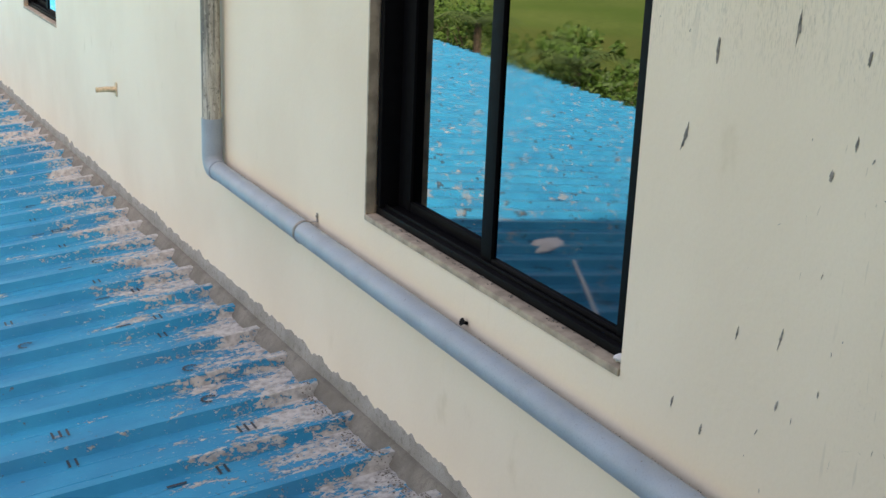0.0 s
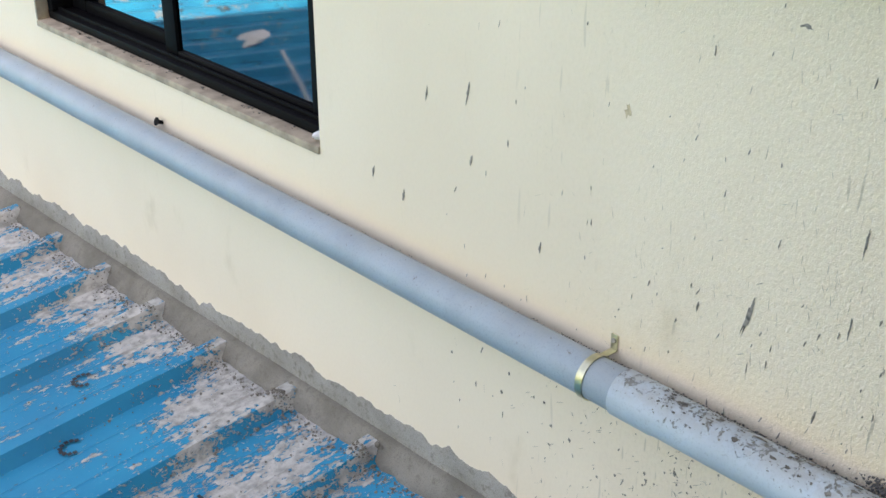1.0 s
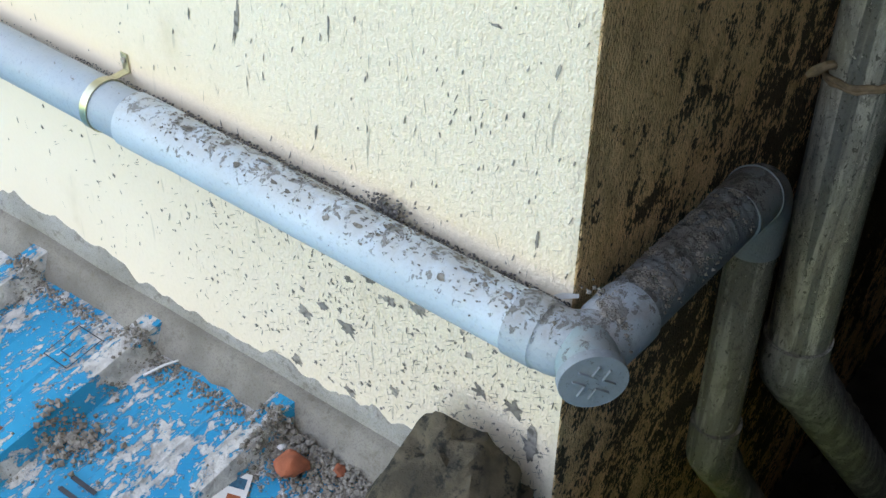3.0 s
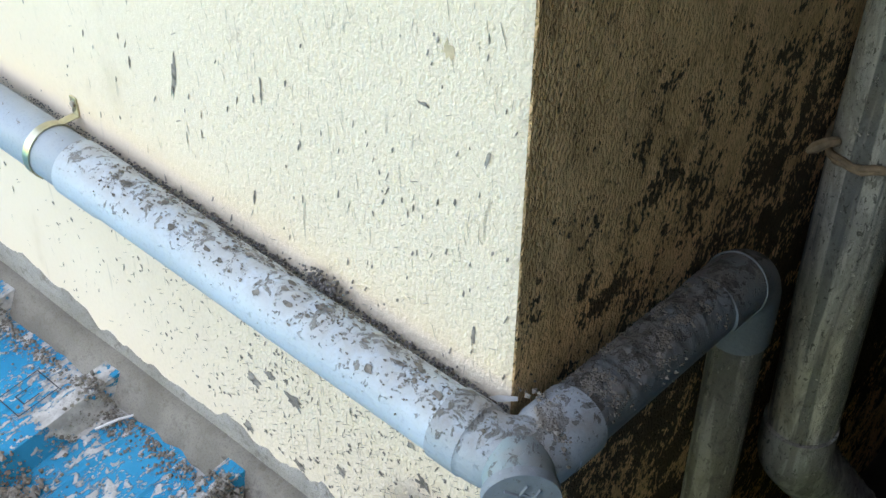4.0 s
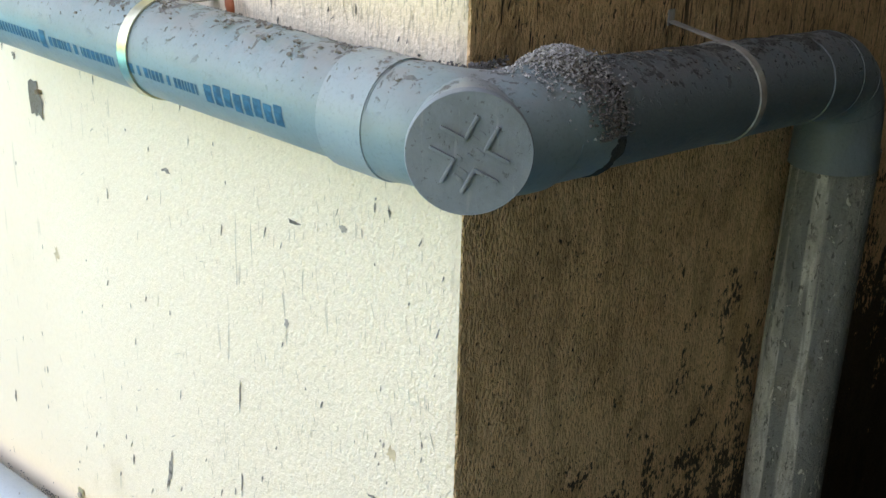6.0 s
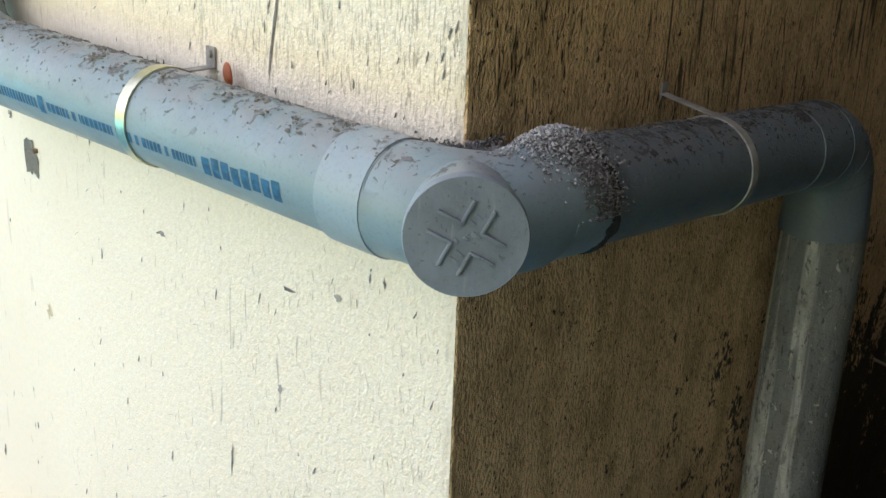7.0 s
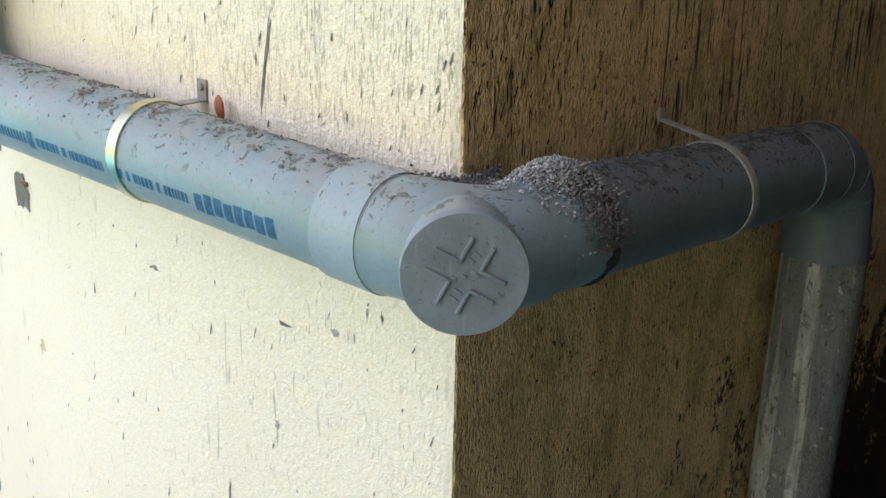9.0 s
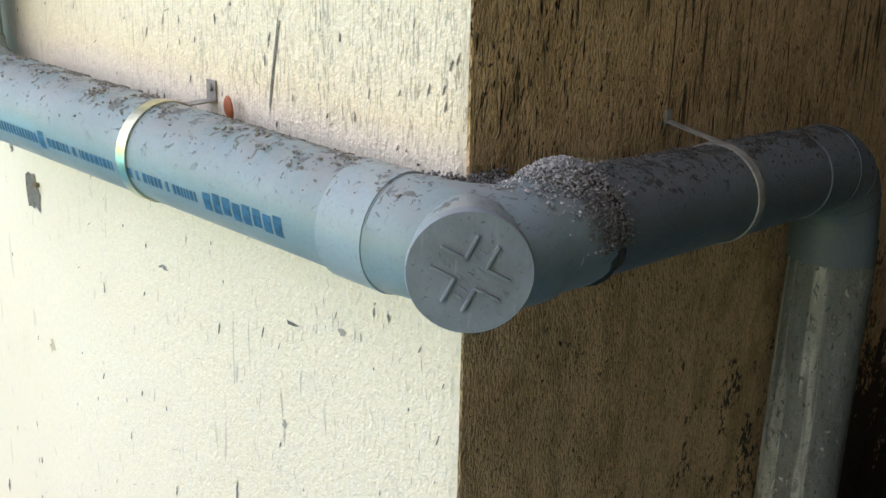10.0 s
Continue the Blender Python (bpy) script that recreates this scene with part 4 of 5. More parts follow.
tube_part("stub", [(0.0, 0, 0), (-0.05, 0, 0.004), (-0.11, 0, 0.002)], [0.016, 0.015, 0.014], RUST_STAIN, peg, n=12)
part("flange", boxed((-0.006, -0.03, -0.035), (0.0, 0.012, 0.04), 0.003), RUST_STAIN, peg)
knob = thing("pipe_nail", (0, 2.22, 0.483), "black nail head above the thin pipe", "nail")
tube_part("shank", [(0, 0, -0.004), (-0.010, 0, 0), (-0.017, 0, 0.003)], [0.005, 0.005, 0.011], FRAME, knob, n=12)
leaf = thing("dry_leaf", (-0.014, 0.326, 1.301), "small orange dry leaf lodged behind the pipe", "leaf")
g = bmesh.new()
bmesh.ops.create_uvsphere(g, u_segments=12, v_segments=8, radius=0.5)
for v in g.verts:
    v.co = Vector((v.co.x * 0.006 + 0.004 * v.co.z ** 2, v.co.y * 0.015, v.co.z * 0.027))
g.transform(Matrix.Rotation(radians(-12), 4, "X"))
part("blade", g, ORANGE, leaf)


# ---- mud splashes on the plaster ----
# (y, z, wide, high) of the larger marks on the lit wall
STREAKS = ((1.161, 1.363, 0.012, 0.045), (1.355, 1.297, 0.012, 0.05), (1.003, 1.329, 0.01, 0.025), (1.422, 1.13, 0.014, 0.047),
           (1.05, 1.135, 0.012, 0.023), (1.223, 0.803, 0.006, 0.031), (1.114, 0.831, 0.007, 0.039), (1.383, 0.604, 0.01, 0.028),
           (1.105, 0.709, 0.008, 0.022), (1.292, 0.582, 0.01, 0.023), (0.513, 0.644, 0.013, 0.062), (0.931, 0.603, 0.007, 0.021),
           (0.602, 0.622, 0.006, 0.019), (0.261, 0.943, 0.012, 0.012), (0.353, 0.819, 0.006, 0.038), (0.388, 0.531, 0.007, 0.027),
           (0.053, 0.528, 0.008, 0.029), (0.043, 0.749, 0.007, 0.019), (0.12, 0.775, 0.024, 0.004),
           (0.356, 0.689, 0.005, 0.03), (0.266, 1.35, 0.007, 0.095), (0.165, 1.084, 0.016, 0.009), (1.005, 1.197, 0.008, 0.021))
SPLATS = ((0.437, 0.194, 0.031, 0.026), (0.354, 0.212, 0.031, 0.025), (0.398, 0.228, 0.02, 0.018), (0.465, 0.078, 0.023, 0.02),
          (0.347, 0.307, 0.017, 0.014), (0.308, 0.328, 0.024, 0.017), (0.274, 0.309, 0.022, 0.016), (0.226, 0.321, 0.021, 0.016),
          (0.269, 0.139, 0.017, 0.016), (0.357, 0.081, 0.019, 0.018), (0.143, 0.29, 0.014, 0.014), (0.123, 0.235, 0.018, 0.021),
          (0.069, 0.239, 0.026, 0.026), (0.039, 0.184, 0.026, 0.064), (0.481, 1.079, 0.016, 0.007), (0.245, 1.071, 0.023, 0.004),
          (0.097, 1.119, 0.005, 0.012), (0.917, 1.122, 0.023, 0.021), (0.824, 1.168, 0.01, 0.011))


def splash_mesh():
    rnd = random.Random(21)
    verts, faces = [], []

    def blot(y, z, w, h, jag, lean):
        n, k = 18, len(verts)
        verts.append((-0.0012, y, z))
        for i in range(n):
            t = 2 * math.pi * i / n
            r = 1 + jag * rnd.uniform(-0.5, 0.5) + (jag * 0.8 if rnd.random() < 0.15 else 0)
            dz = math.sin(t) * h / 2 * r
            verts.append((-0.0007, y + math.cos(t) * w / 2 * r - lean * dz, z + dz))
        for i in range(n):
            faces.append((k, k + 1 + (i + 1) % n, k + 1 + i))

    for y, z, w, h in STREAKS:
        blot(y, z, w * 0.6, h * 0.95, 0.6, rnd.uniform(0.05, 0.25))
    for y, z, w, h in SPLATS:
        blot(y, z, w * 0.85, h * 0.85, 0.75, 0)
    for i in range(1300):
        y = abs(rnd.gauss(0, 0.5))
        z = rnd.uniform(0.02, 1.6)
        if y < 0.006 or y > 1.7 or z < roof_z(0, y) + 0.10:
            continue
        low = z < 0.38
        if not low and rnd.random() < (0.80 if 0.72 < z < 1.2 else 0.45):
            continue
        if low and rnd.random() < 0.3:
            d = rnd.uniform(0.002, 0.008)
            blot(y, z, d, d, 0.8, 0)
        elif rnd.random() < (0.35 if low else 0.12):
            blot(y, z, rnd.uniform(0.001, 0.002), rnd.uniform(0.003, 0.007), 0.5, rnd.uniform(1.0, 2.6))
        else:
            blot(y, z, rnd.uniform(0.001, 0.0028), rnd.uniform(0.003, 0.013), 0.6, rnd.uniform(-0.1, 0.5))
    for i in range(950):
        y, z = abs(rnd.gauss(0, 0.38)), rnd.uniform(0.05, 0.40)
        if y < 0.006 or y > 1.0 or z < roof_z(0, y) + 0.09:
            continue
        if rnd.random() < 0.25:
            d = rnd.uniform(0.0015, 0.005)
            blot(y, z, d, d, 0.8, 0)
        else:
            blot(y, z, rnd.uniform(0.0008, 0.0016), rnd.uniform(0.003, 0.009), 0.5, rnd.uniform(-0.8, 2.2))
    return mesh_of("mud_splashes", verts, faces, SPLASH, smooth=False)


tagged(put("mud_splashes", splash_mesh()), "dried grey mud splashes on the cream plaster", "mud", kind="stuff")


def speckle(name, spots, place, material, seed):
    """Flat ragged spots on a surface; spots are (u, v, wide, high, lean) and place(u, v) gives the point."""
    r = random.Random(seed)
    verts, faces = [], []
    for u, v, w, h, lean in spots:
        k, n = len(verts), 9
        for i in range(n):
            t = 2 * math.pi * i / n
            q = r.uniform(0.55, 1.25)
            b = math.sin(t) * h / 2 * q
            verts.append(place(u + math.cos(t) * w / 2 * q + lean * b, v + b))
        faces.append(tuple(range(k, k + n)))
    return mesh_of(name, verts, faces, material, smooth=False)


def clustered(n, seed, make, scale, level):
    """n tries of make(r); only spots in uneven clusters stay."""
    r = random.Random(seed)
    out = [make(r) for _ in range(n)]
    return [q for q in out if noise.noise((q[0] * scale, q[1] * scale, seed)) + 0.5 * r.uniform(-1, 1) > level]


def hair(r):
    return (0.004 + abs(r.gauss(0, 0.42)), r.uniform(0.10, 1.7), r.uniform(0.0004, 0.0009), r.uniform(0.005, 0.024), r.uniform(-0.25, 0.35))


def scratch(r):
    return (0.004 + abs(r.gauss(0, 0.35)), r.uniform(0.12, 0.75), r.uniform(0.0005, 0.0010), r.uniform(0.003, 0.010), r.uniform(-2.2, 2.2))


def mud_fleck(r):
    x, z = r.uniform(0.006, 1.0), r.uniform(0.05, 1.75)
    if z > 1.2:
        return (x, z, r.uniform(0.0008, 0.0028), r.uniform(0.005, 0.026), r.uniform(-0.15, 0.35))
    return (x, z, r.uniform(0.0007, 0.0028), r.uniform(0.0015, 0.0065), r.uniform(-0.1, 0.5))


def lit(u, v):
    return (-0.0006, max(u, 0.013), max(v, roof_z(0, u) + 0.10))


tagged(put("wall_scratches", speckle("wall_scratches", clustered(2000, 5, hair, 9, 0.05) + clustered(900, 6, scratch, 8, 0.0), lit, HAIR, 51)), "hair-thin grey scratches and drip lines on cream plaster", "dirt", kind="stuff")
tagged(put("mud_flecks", speckle("mud_flecks", clustered(7500, 7, mud_fleck, 7, -0.05), lambda u, v: (max(u, 0.006), -0.0007, v), FLECK, 52)), "dark mud flecks on the shaded plaster", "mud", kind="stuff")


def chip():
    c = thing("plaster_chip", (0, 0.777, 1.112), "bare grey patch where plaster has chipped off", "chip")
    g = bmesh.new()
    rnd = random.Random(5)
    ring = []
    for i in range(16):
        t = 2 * math.pi * i / 16
        r = rnd.uniform(0.6, 1.25) / max(abs(math.cos(t)), abs(math.sin(t))) ** 0.6
        ring.append(g.verts.new((-0.0012, 0.016 * math.cos(t) * r, 0.025 * math.sin(t) * r)))
    mid = g.verts.new((-0.0006, 0, 0))
    for i in range(16):
        g.faces.new((mid, ring[(i + 1) % 16], ring[i]))
    part("patch", g, MORTAR, c)
    part("wire_end", boxed((-0.007, -0.018, 0.012), (0.0, -0.010, 0.018), 0.001), ROPE, c)


chip()


def stain(y, z, w, h, n):
    rnd = random.Random(n)
    g = bmesh.new()
    ring = [g.verts.new((-0.0005, y + w / 2 * math.cos(t) * rnd.uniform(0.35, 1.4), z + h / 2 * math.sin(t) * rnd.uniform(0.4, 1.4))) for t in [2 * math.pi * i / 14 for i in range(14)]]
    g.faces.new(ring[::-1])
    ob = part("rust_stain", g, RUST_STAIN, None, smooth=False)
    return tagged(ob, "small ochre drip stain on the plaster", "stain", "stains")


stain(0.761, 0.891, 0.012, 0.026, 2)
stain(0.092, 0.842, 0.014, 0.020, 3)

# ---- dirt on the pipes ----
rnd = random.Random(11)


def scatter(n, make, level=None):
    """n tries of make(); with a level only those that fall into uneven clusters stay."""
    out = [make() for _ in range(n)]
    if level is None:
        return out
    kept = []
    for x, y, z, s in out:
        k = noise.noise((x * 34, y * 34, z * 34)) + 0.5 * noise.noise((x * 90, y * 90, z * 90))
        if k > level:
            kept.append((x, y, z, s * (0.45 + 0.9 * rnd.random() ** 2)))
    return kept


def pile():
    a, r = rnd.uniform(0, 6.28), min(1.5, abs(rnd.gauss(0, 0.55)))
    x, y = 0.034 + 0.050 * r * math.cos(a), UY - 0.006 + 0.038 * r * math.sin(a)
    top = 1.239 + math.sqrt(max(0, (UR + 0.004) ** 2 - (y - UY) ** 2))
    return (x, min(y, -0.004), top + 0.015 * max(0, 1 - r * r) * math.sqrt(rnd.random()), 0.0007 + 0.0021 * rnd.random() ** 2)


def run_down():
    t = rnd.uniform(0.2, 1.7)
    x = 0.044 + rnd.gauss(0, 0.014) + 0.008 * t
    return (x, UY - math.sin(t) * (UR + 0.005), 1.239 + math.cos(t) * (UR + 0.005), 0.0006 + 0.0024 * rnd.random() ** 2)


def upper_top():
    y = rnd.uniform(-0.02, 0.7)
    t = abs(rnd.gauss(0, 0.35))
    back = rnd.random() < 0.6
    x = UX + (UR + 0.001) * math.sin(t if back else -t * 1.3)
    z = UZ + US * y + (UR + 0.001) * math.cos(t)
    return (min(x, -0.003), y, z, 0.0005 + 0.0026 * rnd.random() ** 2)


def upper_seam():
    y = rnd.uniform(0.0, 0.75)
    q = rnd.random()
    x = -0.003 - 0.022 * q
    return (x * 0.6, y, UZ + US * y + UR * (0.45 + 0.22 * q) + rnd.random() * 0.003, 0.0006 + 0.0022 * rnd.random() ** 2)


def south_seam():
    x = rnd.uniform(0.01, 0.58)
    q = rnd.random()
    return (x, -0.003 - 0.022 * q, UZ + UT * x + UR * (0.55 + 0.22 * q) + rnd.random() * 0.003, rnd.uniform(0.0008, 0.0030))


def corner_fill():
    """Grit in the hollow between the bend and the wall corner."""
    x, y = rnd.gauss(-0.010, 0.026), rnd.gauss(-0.010, 0.022)
    if x > -0.003 and y > -0.003:
        y = -0.004 - 0.01 * rnd.random()
    return (x, y, UZ + UR * 0.74 + 0.006 * rnd.random(), 0.0006 + 0.0026 * rnd.random() ** 2)


def branch_top():
    x = rnd.uniform(0.06, 0.55)
    t = rnd.gauss(0.3, 0.4)
    return (x, min(-0.002, UY + (UR + 0.001) * math.sin(t)), UZ + UT * x + (UR + 0.001) * math.cos(t), rnd.uniform(0.0006, 0.0022))


tagged(put("cement_dirt", crumbs("cement_dirt", scatter(5200, pile), PILE_CRUMB, 2)), "heap of crumbly grey cement on the pipe bend", "dirt", kind="stuff")
tagged(put("cement_dirt", crumbs("cement_dirt", scatter(6500, upper_top, 0.20) + scatter(3400, branch_top, 0.24), CRUMB, 3)), "grey cement crumbs lying along the thick pipe", "dirt", kind="stuff")


tagged(put("cement_dirt", crumbs("cement_dirt", scatter(1000, upper_seam) + scatter(900, south_seam) + scatter(1300, run_down) + scatter(900, corner_fill), DARK_CRUMB, 14)), "dark grit packed behind the thick pipe", "dirt", kind="stuff")


def seam_line():
    y = rnd.uniform(0.0, 0.9) ** 1.2 if rnd.random() < 0.8 else rnd.uniform(0.8, 2.2)
    s = rnd.uniform(0.001, 0.0038) * (1.0 if y < 0.7 else 0.6)
    q = rnd.random()
    return (-0.002 - q * 0.008, y, LZ + LR * 0.30 + rnd.random() * 0.006, s * 0.8)


def wad():
    return (-0.006 - rnd.random() * 0.012, 0.266 + rnd.gauss(0, 0.016), LZ + LR * 0.7 + abs(rnd.gauss(0, 0.010)), rnd.uniform(0.0015, 0.004))


def lower_top():
    y = rnd.uniform(-0.03, 0.62)
    t = rnd.gauss(0.15, 0.5)
    return (min(-0.002, LX + (LR + 0.002) * math.sin(t)), y, LZ + (LR + 0.0015) * math.cos(t), rnd.uniform(0.0008, 0.0026))


def lower_branch():
    x = rnd.uniform(-0.02, 0.33)
    t = rnd.gauss(-0.1, 0.5)
    return (x, min(-0.003, LY + (LR + 0.001) * math.sin(t)), LZ + LT * x + (LR + 0.0015) * math.cos(t), rnd.uniform(0.0006, 0.0030))


def bend_top():
    a = rnd.uniform(0, 1)
    return (LX + 0.03 + 0.05 * (a - 0.5) + rnd.gauss(0, 0.014), LY + 0.015 + rnd.gauss(0, 0.014), LZ + LR + 0.001, rnd.uniform(0.001, 0.004))


tagged(put("cement_dirt", crumbs("cement_dirt", scatter(1500, seam_line) + scatter(140, wad), DARK_CRUMB, 4)), "dark dirt packed between the thin pipe and wall", "dirt", kind="stuff")
tagged(put("cement_dirt", crumbs("cement_dirt", scatter(1500, lower_top, 0.25) + scatter(9000, lower_branch, 0.06) + scatter(500, bend_top, 0.0), CRUMB, 5)), "grey cement dust caked on the thin pipe", "dirt", kind="stuff")
sliver = thing("paper_sliver", (-0.004, 0.004, LZ + LR * 0.9), "torn white sliver of paper stuck behind the pipe", "paper")
g = bmesh.new()
pv = [g.verts.new(q) for q in ((-0.014, 0.012, -0.002), (-0.008, 0.004, 0.002), (0.010, -0.008, -0.006), (0.007, -0.010, -0.009), (-0.010, 0.003, -0.006))]
g.faces.new(pv)
bmesh.ops.solidify(g, geom=g.faces[:], thickness=0.0006)
part("sheet", g, WHITE, sliver)



def splat_lower(r):
    y = r.uniform(-0.01, 0.66)
    size = r.uniform(0.002, 0.006) if r.random() < 0.8 else r.uniform(0.006, 0.015)
    return (y, max(-1.2, r.gauss(-0.35, 0.55)), size, size * r.uniform(9, 20), r.uniform(-0.01, 0.01))


def splat_upper(r):
    size = r.uniform(0.0012, 0.0045) if r.random() < 0.85 else r.uniform(0.004, 0.009)
    return (r.uniform(-0.02, 0.72), max(-1.0, r.gauss(-0.25, 0.45)), size, size * r.uniform(8, 16), r.uniform(-0.01, 0.01))


def splat_branch(r):
    size = r.uniform(0.0012, 0.0045)
    return (r.uniform(0.06, 0.55), max(-1.0, r.gauss(-0.1, 0.55)), size, size * r.uniform(8, 16), r.uniform(-0.01, 0.01))


def on_lower(u, t):
    return (LX - math.sin(t) * (LR + 0.0022), u, LZ + math.cos(t) * (LR + 0.0022))


def on_upper(u, t):
    k = UR + (0.0042 if u < 0.072 else 0.0014)
    return (UX - math.sin(t) * k, u, UZ + US * u + math.cos(t) * k)


def on_branch(u, t):
    return (u, UY - math.sin(t) * (UR + 0.003), UZ + UT * u + math.cos(t) * (UR + 0.003))


tagged(put("mud_spatter", speckle("mud_spatter", clustered(900, 8, splat_lower, 22, -0.08), on_lower, SPATTER, 53)), "grey mud spatter dried on the pale thin pipe", "mud", kind="stuff")
tagged(put("mud_spatter", speckle("mud_spatter", clustered(1500, 9, splat_upper, 20, 0.05), on_upper, SPATTER, 54)), "grey mud spatter dried on the thick pipe", "mud", kind="stuff")
tagged(put("mud_spatter", speckle("mud_spatter", clustered(900, 10, splat_branch, 20, 0.0), on_branch, FLECK, 55)), "dark mud spatter on the shaded length of pipe", "mud", kind="stuff")

# ---- rubble on the roof ----
def on_roof(x, y, s):
    r = (y - FIRST) / PITCH
    d = abs(r - round(r)) * PITCH
    h = RIB_H if d < RIB_TOP else max(0.0, RIB_H * (RIB_FOOT - d) / (RIB_FOOT - RIB_TOP))
    return roof_z(x, y) + h + s * 0.4


def along_foot():
    y = rnd.uniform(0.05, 3.2) if rnd.random() < 0.6 else rnd.uniform(0.05, 1.1)
    x = -0.058 - abs(rnd.gauss(0, 0.018))
    s = 0.0008 + 0.0045 * rnd.random() ** 3
    return (x, y, on_roof(x, y, s), s)


def loose():
    y = rnd.uniform(0.0, 2.8)
    x = -0.08 - abs(rnd.gauss(0, 0.22))
    s = 0.0007 + 0.0045 * rnd.random() ** 4
    return (x, y, on_roof(x, y, s), s)


def foot_heap():
    y = rnd.uniform(0.02, 0.46)
    x = -0.05 - abs(rnd.gauss(0, 0.045))
    s = 0.001 + 0.0065 * rnd.random() ** 3
    return (x, y, on_roof(x, y, s) + rnd.random() * 0.02 * max(0, 1 + x * 8), s)


def rib_end():
    r = rnd.choice((0, 1, 1, 2, 3, 4))
    y = FIRST + r * PITCH + rnd.gauss(-0.012, 0.022)
    x = -0.055 - abs(rnd.gauss(0, 0.022))
    s = 0.0008 + 0.0052 * rnd.random() ** 3
    return (x, y, on_roof(x, y, s) + 0.003 * rnd.random(), s)


def rib_foot():
    """Brown grit lodged along the foot of each rib."""
    r = rnd.choice((0, 0, 1, 1, 2, 2, 3, 4, 5, 6))
    y = FIRST + r * PITCH - RIB_FOOT + rnd.gauss(0.002, 0.006)
    x = -0.05 - abs(rnd.gauss(0, 0.28))
    s = 0.0007 + 0.0040 * rnd.random() ** 3
    return (x, y, on_roof(x, y, s), s)


def clump():
    x, y = -0.262 + rnd.gauss(0, 0.022), 0.715 + rnd.gauss(0, 0.03)
    s = 0.0010 + 0.0080 * rnd.random() ** 3
    return (x, y, on_roof(x, y, s) + rnd.random() * 0.004, s)


tagged(put("cement_rubble", crumbs("cement_rubble", scatter(4200, along_foot) + scatter(1800, loose) + scatter(4500, foot_heap) + scatter(500, rib_end) + scatter(5200, rib_foot, 0.05), CRUMB, 6)), "crumbled grey mortar strewn along the roof edge", "rubble", kind="stuff")
tagged(put("mortar_clump", crumbs("mortar_clump", scatter(520, clump), CRUMB, 7)), "loose clump of broken mortar on the blue roof", "rubble", kind="stuff")


def lump(name, at, size, material, label, category, seed, group="", cuts=3, rough=0.28):
    g = bmesh.new()
    bmesh.ops.create_icosphere(g, subdivisions=cuts, radius=0.5)
    for v in g.verts:
        q = v.co.copy()
        k = 1 + rough * noise.noise(q * 2.2 + Vector((seed, 0, 0))) + rough * 0.4 * noise.noise(q * 6 + Vector((0, seed, 0))) + rough * 0.12 * noise.noise(q * 18)
        q *= k
        for d in (Vector((0.5, 0.3, 0.8)), Vector((-0.6, 0.5, 0.6)), Vector((-0.5, -0.8, 0.3)), Vector((0.7, -0.6, 0.2))):
            d = d.normalized()
            over = q.dot(d) - 0.36
            if over > 0:
                q -= d * over * 0.85
        v.co = Vector((q.x * size[0], q.y * size[1], q.z * size[2]))
    low = min(v.co.z for v in g.verts)
    for v in g.verts:
        v.co.z -= low
    ob = part(name, g, material, None)
    ob.matrix_basis = Matrix.Translation(at) @ Matrix.Rotation(seed, 4, "Z")
    return tagged(ob, label, category, group)


lump("stone", (-0.105, 0.088, roof_z(-0.1, 0.1)), (0.25, 0.26, 0.215), STONE, "dark mossy broken stone standing at the roof corner", "stone", 2.4, cuts=5, rough=0.55)
lump("brick_piece", (-0.105, 0.385, roof_z(-0.1, 0.38)), (0.055, 0.05, 0.036), BRICK, "broken red brick piece among mortar crumbs", "brick", 2.1, "brick pieces")
lump("brick_piece", (-0.066, 0.325, on_roof(-0.066, 0.325, 0)), (0.026, 0.022, 0.016), BRICK, "small red brick crumb among mortar", "brick", 4.0, "brick pieces")
lump("brick_piece", (-0.335, 0.80, on_roof(-0.335, 0.80, 0)), (0.035, 0.03, 0.022), BRICK, "red brick crumb on the blue sheet", "brick", 5.5, "brick pieces")
lump("paper_wad", (-0.30, 1.02, on_roof(-0.30, 1.02, 0)), (0.055, 0.055, 0.035), WHITE, "crumpled white paper wad on the blue sheet", "paper", 0.7, rough=0.7)
lump("white_chip", (-0.082, 0.43, on_roof(-0.082, 0.43, 0)), (0.018, 0.013, 0.008), WHITE, "white plaster chip among the rubble", "chip", 3.0)
lump("white_chip", (0.02, 1.585, SILL + 0.006), (0.035, 0.028, 0.02), WHITE, "white plaster lump on the window sill", "chip", 1.9)

def sill_smear():
    y = rnd.uniform(1.62, 2.75)
    return (0.012 + abs(rnd.gauss(0, 0.012)), y, SILL + 0.008, rnd.uniform(0.001, 0.0045))


tagged(put("sill_smear", crumbs("sill_smear", scatter(700, sill_smear, 0.15), CRUMB, 12)), "pale cement smears on the window sill", "cement", kind="stuff")

card = thing("printed_card", (-0.185, 0.432, on_roof(-0.185, 0.432, 0) + 0.012), "small white printed card with red and blue patches", "card")
part("sheet", boxed((-0.032, -0.024, -0.0005), (0.032, 0.024, 0.0005)), WHITE, card)
part("patch", boxed((-0.024, -0.016, 0.0006), (-0.008, 0.004, 0.0012)), BRICK, card, "red patch")
part("patch", boxed((0.004, -0.018, 0.0006), (0.022, 0.006, 0.0012)), INK, card, "blue patch")
card.matrix_basis = card.matrix_basis @ Euler((0.25, -0.1, 0.5)).to_matrix().to_4x4()

lump("cement_patch", (-1.92, 5.05, on_roof(-1.92, 5.05, 0) - 0.004), (0.15, 0.28, 0.065), WHITE, "dried pale cement patch on the blue sheet", "cement", 1.2)
stick = thing("pale_stick", (-1.50, 4.0, on_roof(-1.50, 4.0, 0)), "long pale stick lying on the blue roof", "stick")
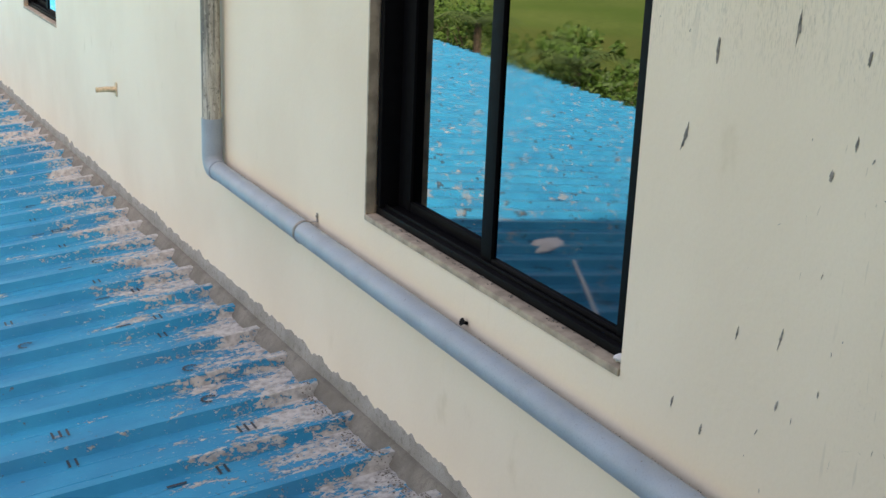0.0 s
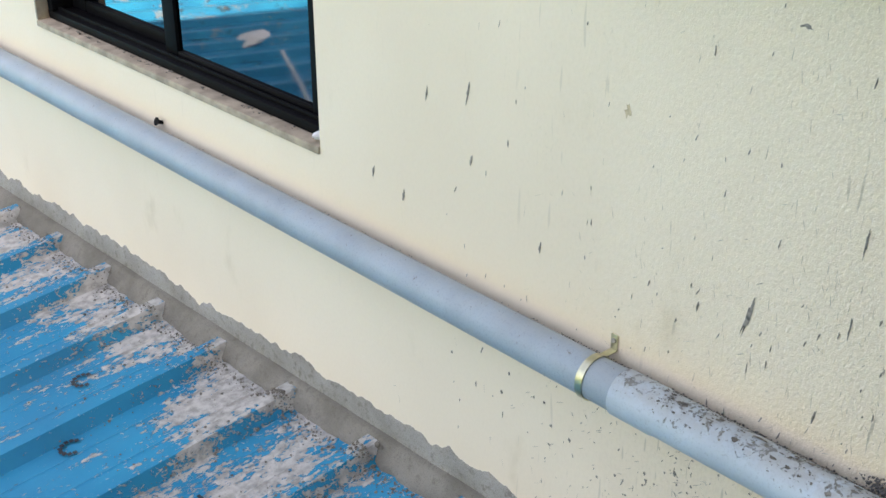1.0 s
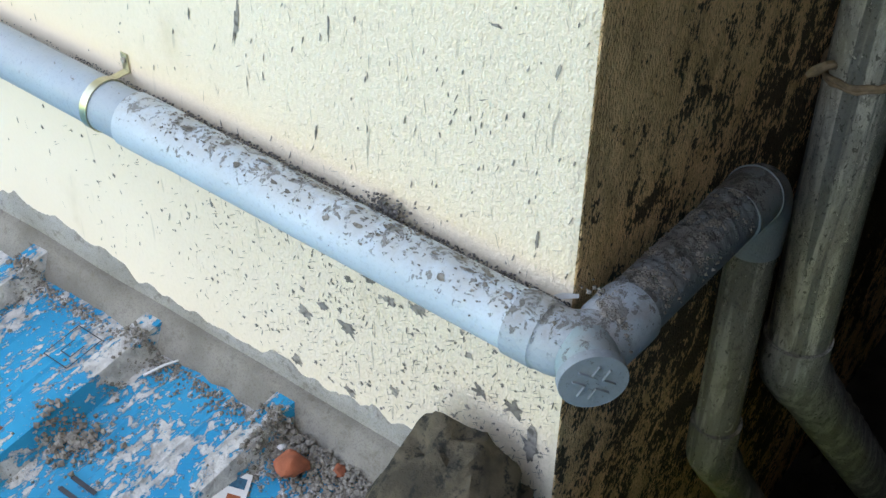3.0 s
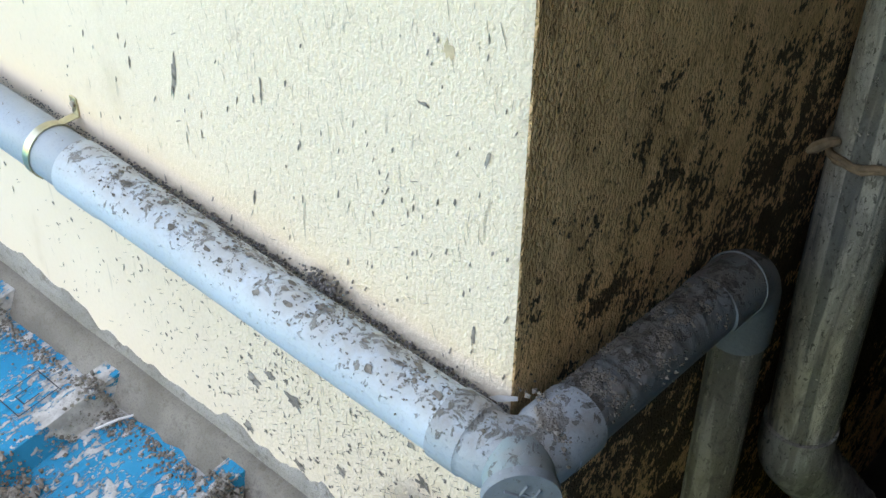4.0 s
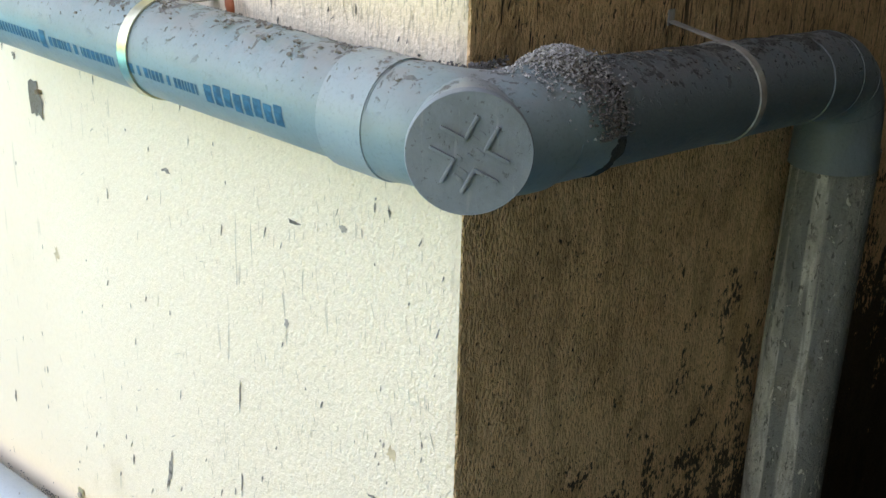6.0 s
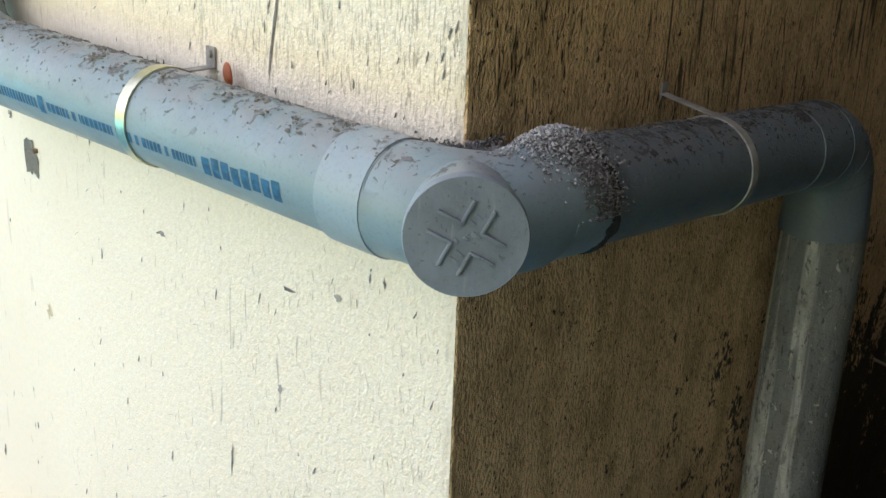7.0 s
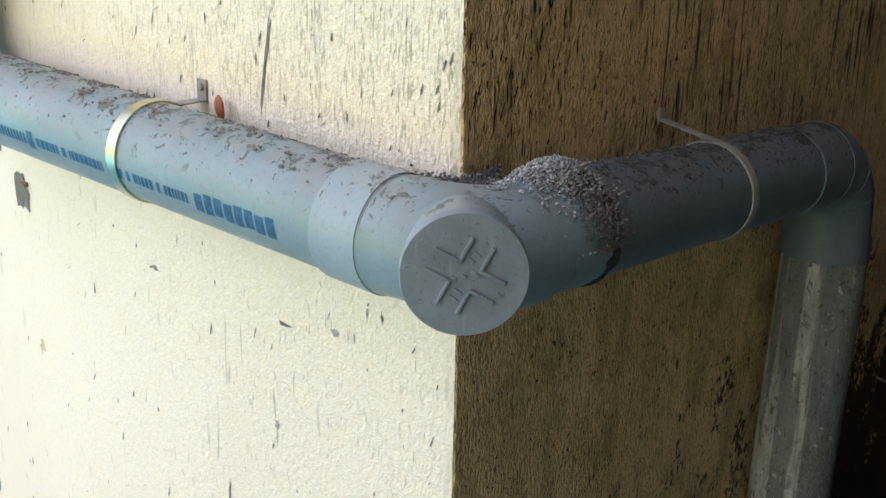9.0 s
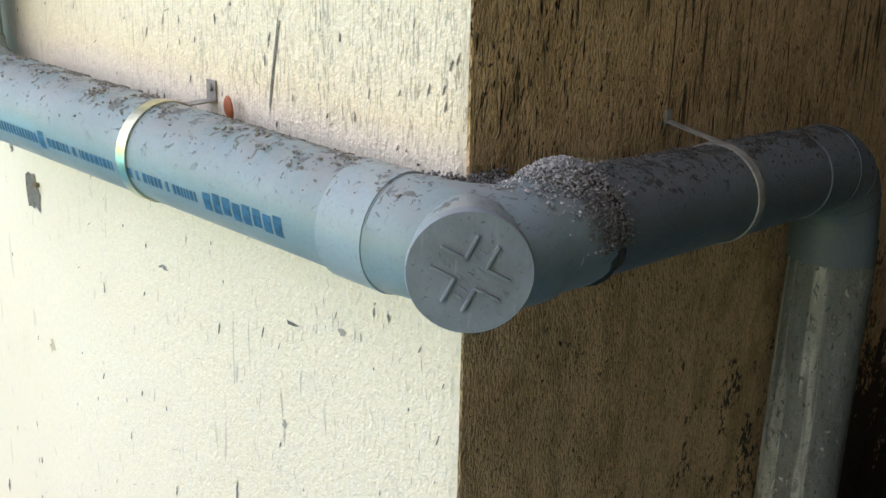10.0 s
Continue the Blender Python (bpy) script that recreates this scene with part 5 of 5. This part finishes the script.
tube_part("shaft", [(-0.25, 0.5, 0.045), (0.0, 0.0, 0.055), (0.16, -0.3, 0.075)], 0.009, WHITE, stick, n=10)
twig = thing("straw", (-0.075, 0.70, on_roof(-0.075, 0.70, 0) + 0.008), "pale dry straw lying on the roof", "straw")
tube_part("stem", [(-0.035, 0.012, 0), (0, 0, 0.003), (0.03, -0.012, 0.001)], [0.0022, 0.0022, 0.0015], WHITE, twig, n=8)

# ---- litter in the gap ----
def gap_bit():
    s = rnd.uniform(0.004, 0.03)
    return (rnd.uniform(0.25, 2.2), rnd.uniform(-0.46, -0.03), -0.90 + s * 0.4, s)


tagged(put("gap_rubble", crumbs("gap_rubble", scatter(320, gap_bit), GAP_BLACK, 9)), "dark rubble lying in the narrow gap", "rubble", kind="stuff")
scrap = thing("plastic_scrap", (1.0, -0.125, -0.005), "torn pale plastic scrap caught in the dark gap", "scrap")
g = bmesh.new()
pv = [g.verts.new(q) for q in ((-0.035, 0.02, 0.03), (-0.02, 0.012, 0.022), (0.0, 0.0, 0.012), (0.06, -0.03, 0.02), (0.06, -0.03, -0.005), (0.0, 0.0, -0.012), (-0.03, 0.015, -0.005), (-0.01, 0.006, 0.004))]
g.faces.new(pv)
bmesh.ops.solidify(g, geom=g.faces[:], thickness=0.001)
part("strip", g, WHITE, scrap)
tube_part("hanging_cord", [(0.05, -0.02, 0.0), (0.10, -0.01, 0.3), (0.12, 0.0, 0.7), (0.12, 0.12, 0.72)], 0.003, ROPE, scrap, n=8)


# ---- growth beyond the eaves, seen in the window glass ----
def bush(x, y, height, wide, seed):
    b = thing("bush", (x, y, -3.6), "leafy green bush beyond the roof edge", "bush", "bushes")
    r = random.Random(seed)
    for k in range(4):
        a = r.uniform(0, 6.28)
        tip = (wide * 0.5 * math.cos(a), wide * 0.5 * math.sin(a), height * r.uniform(0.6, 0.85))
        tube_part("limb", [(0.1 * math.cos(a), 0.1 * math.sin(a), -0.1), (tip[0] * 0.4, tip[1] * 0.4, tip[2] * 0.55), tip], [0.06, 0.04, 0.012], BARK, b, n=7)
    verts, faces = [], []
    for c in range(46):
        a, q = r.uniform(0, 6.28), math.sqrt(r.random())
        zc = height * r.uniform(0.25, 1.0)
        sp = wide * (1.0 if zc < height * 0.7 else 0.65)
        cx, cy = sp * q * math.cos(a), sp * q * math.sin(a)
        cr = r.uniform(0.16, 0.34)
        for i in range(46):
            d = Vector([r.gauss(0, 1) for _ in range(3)]).normalized() * cr * r.uniform(0.5, 1.0)
            p = Vector((cx, cy, zc)) + d
            u = Vector([r.gauss(0, 1) for _ in range(3)]).normalized()
            w = u.orthogonal().normalized()
            s = r.uniform(0.05, 0.10)
            n = len(verts)
            verts.extend([p - u * s, p + w * s * 0.4, p + u * s, p - w * s * 0.4])
            faces.append((n, n + 1, n + 2, n + 3))
    put("crown", mesh_of("crown", verts, faces, LEAF, smooth=False), b)
    return b


def palm(x, y, height, seed):
    b = thing("palm", (x, y, -3.6), "young palm with drooping fronds beyond the roof edge", "palm", "palms")
    r = random.Random(seed)
    tube_part("trunk", [(0, 0, -0.1), (0.05, 0, height * 0.5), (0.02, 0.05, height)], [0.14, 0.11, 0.09], BARK, b, n=9)
    for k in range(11):
        a = k * 0.571 * 2 + r.uniform(-0.2, 0.2)
        verts, faces = [], []
        out = Vector((math.cos(a), math.sin(a), 0))
        side = Vector((-math.sin(a), math.cos(a), 0))
        ln = r.uniform(1.1, 1.6)
        for i in range(16):
            t = i / 15
            p = out * ln * t + Vector((0.02, 0.05, height + ln * (0.75 * t - 0.9 * t * t)))
            for sgn in (-1, 1):
                w = 0.42 * math.sin(math.pi * (0.15 + 0.8 * t)) * r.uniform(0.8, 1.1)
                q = p + side * sgn * w + out * 0.16 - Vector((0, 0, 0.35 * w))
                n = len(verts)
                verts.extend([p - out * 0.02, p + out * 0.03, q])
                faces.append((n, n + 1, n + 2))
        put("frond", mesh_of("frond", verts, faces, PALM, smooth=False), b)
    return b


for i, y in enumerate((12.6, 14.6, 16.4, 18.0, 19.8, 21.8, 26.5, 30.5, 34.5)):
    bush(-5.0 - 0.265 * y - 1.5 - 0.3 * (i % 3), y + 0.4, 2.45 + 0.35 * math.sin(2.2 * i) - 0.028 * max(0, y - 14), 1.25 + 0.3 * (i % 2), 30 + i)
palm(-13.0, 25.7, 2.1, 3)
palm(-11.05, 18.3, 2.2, 4)
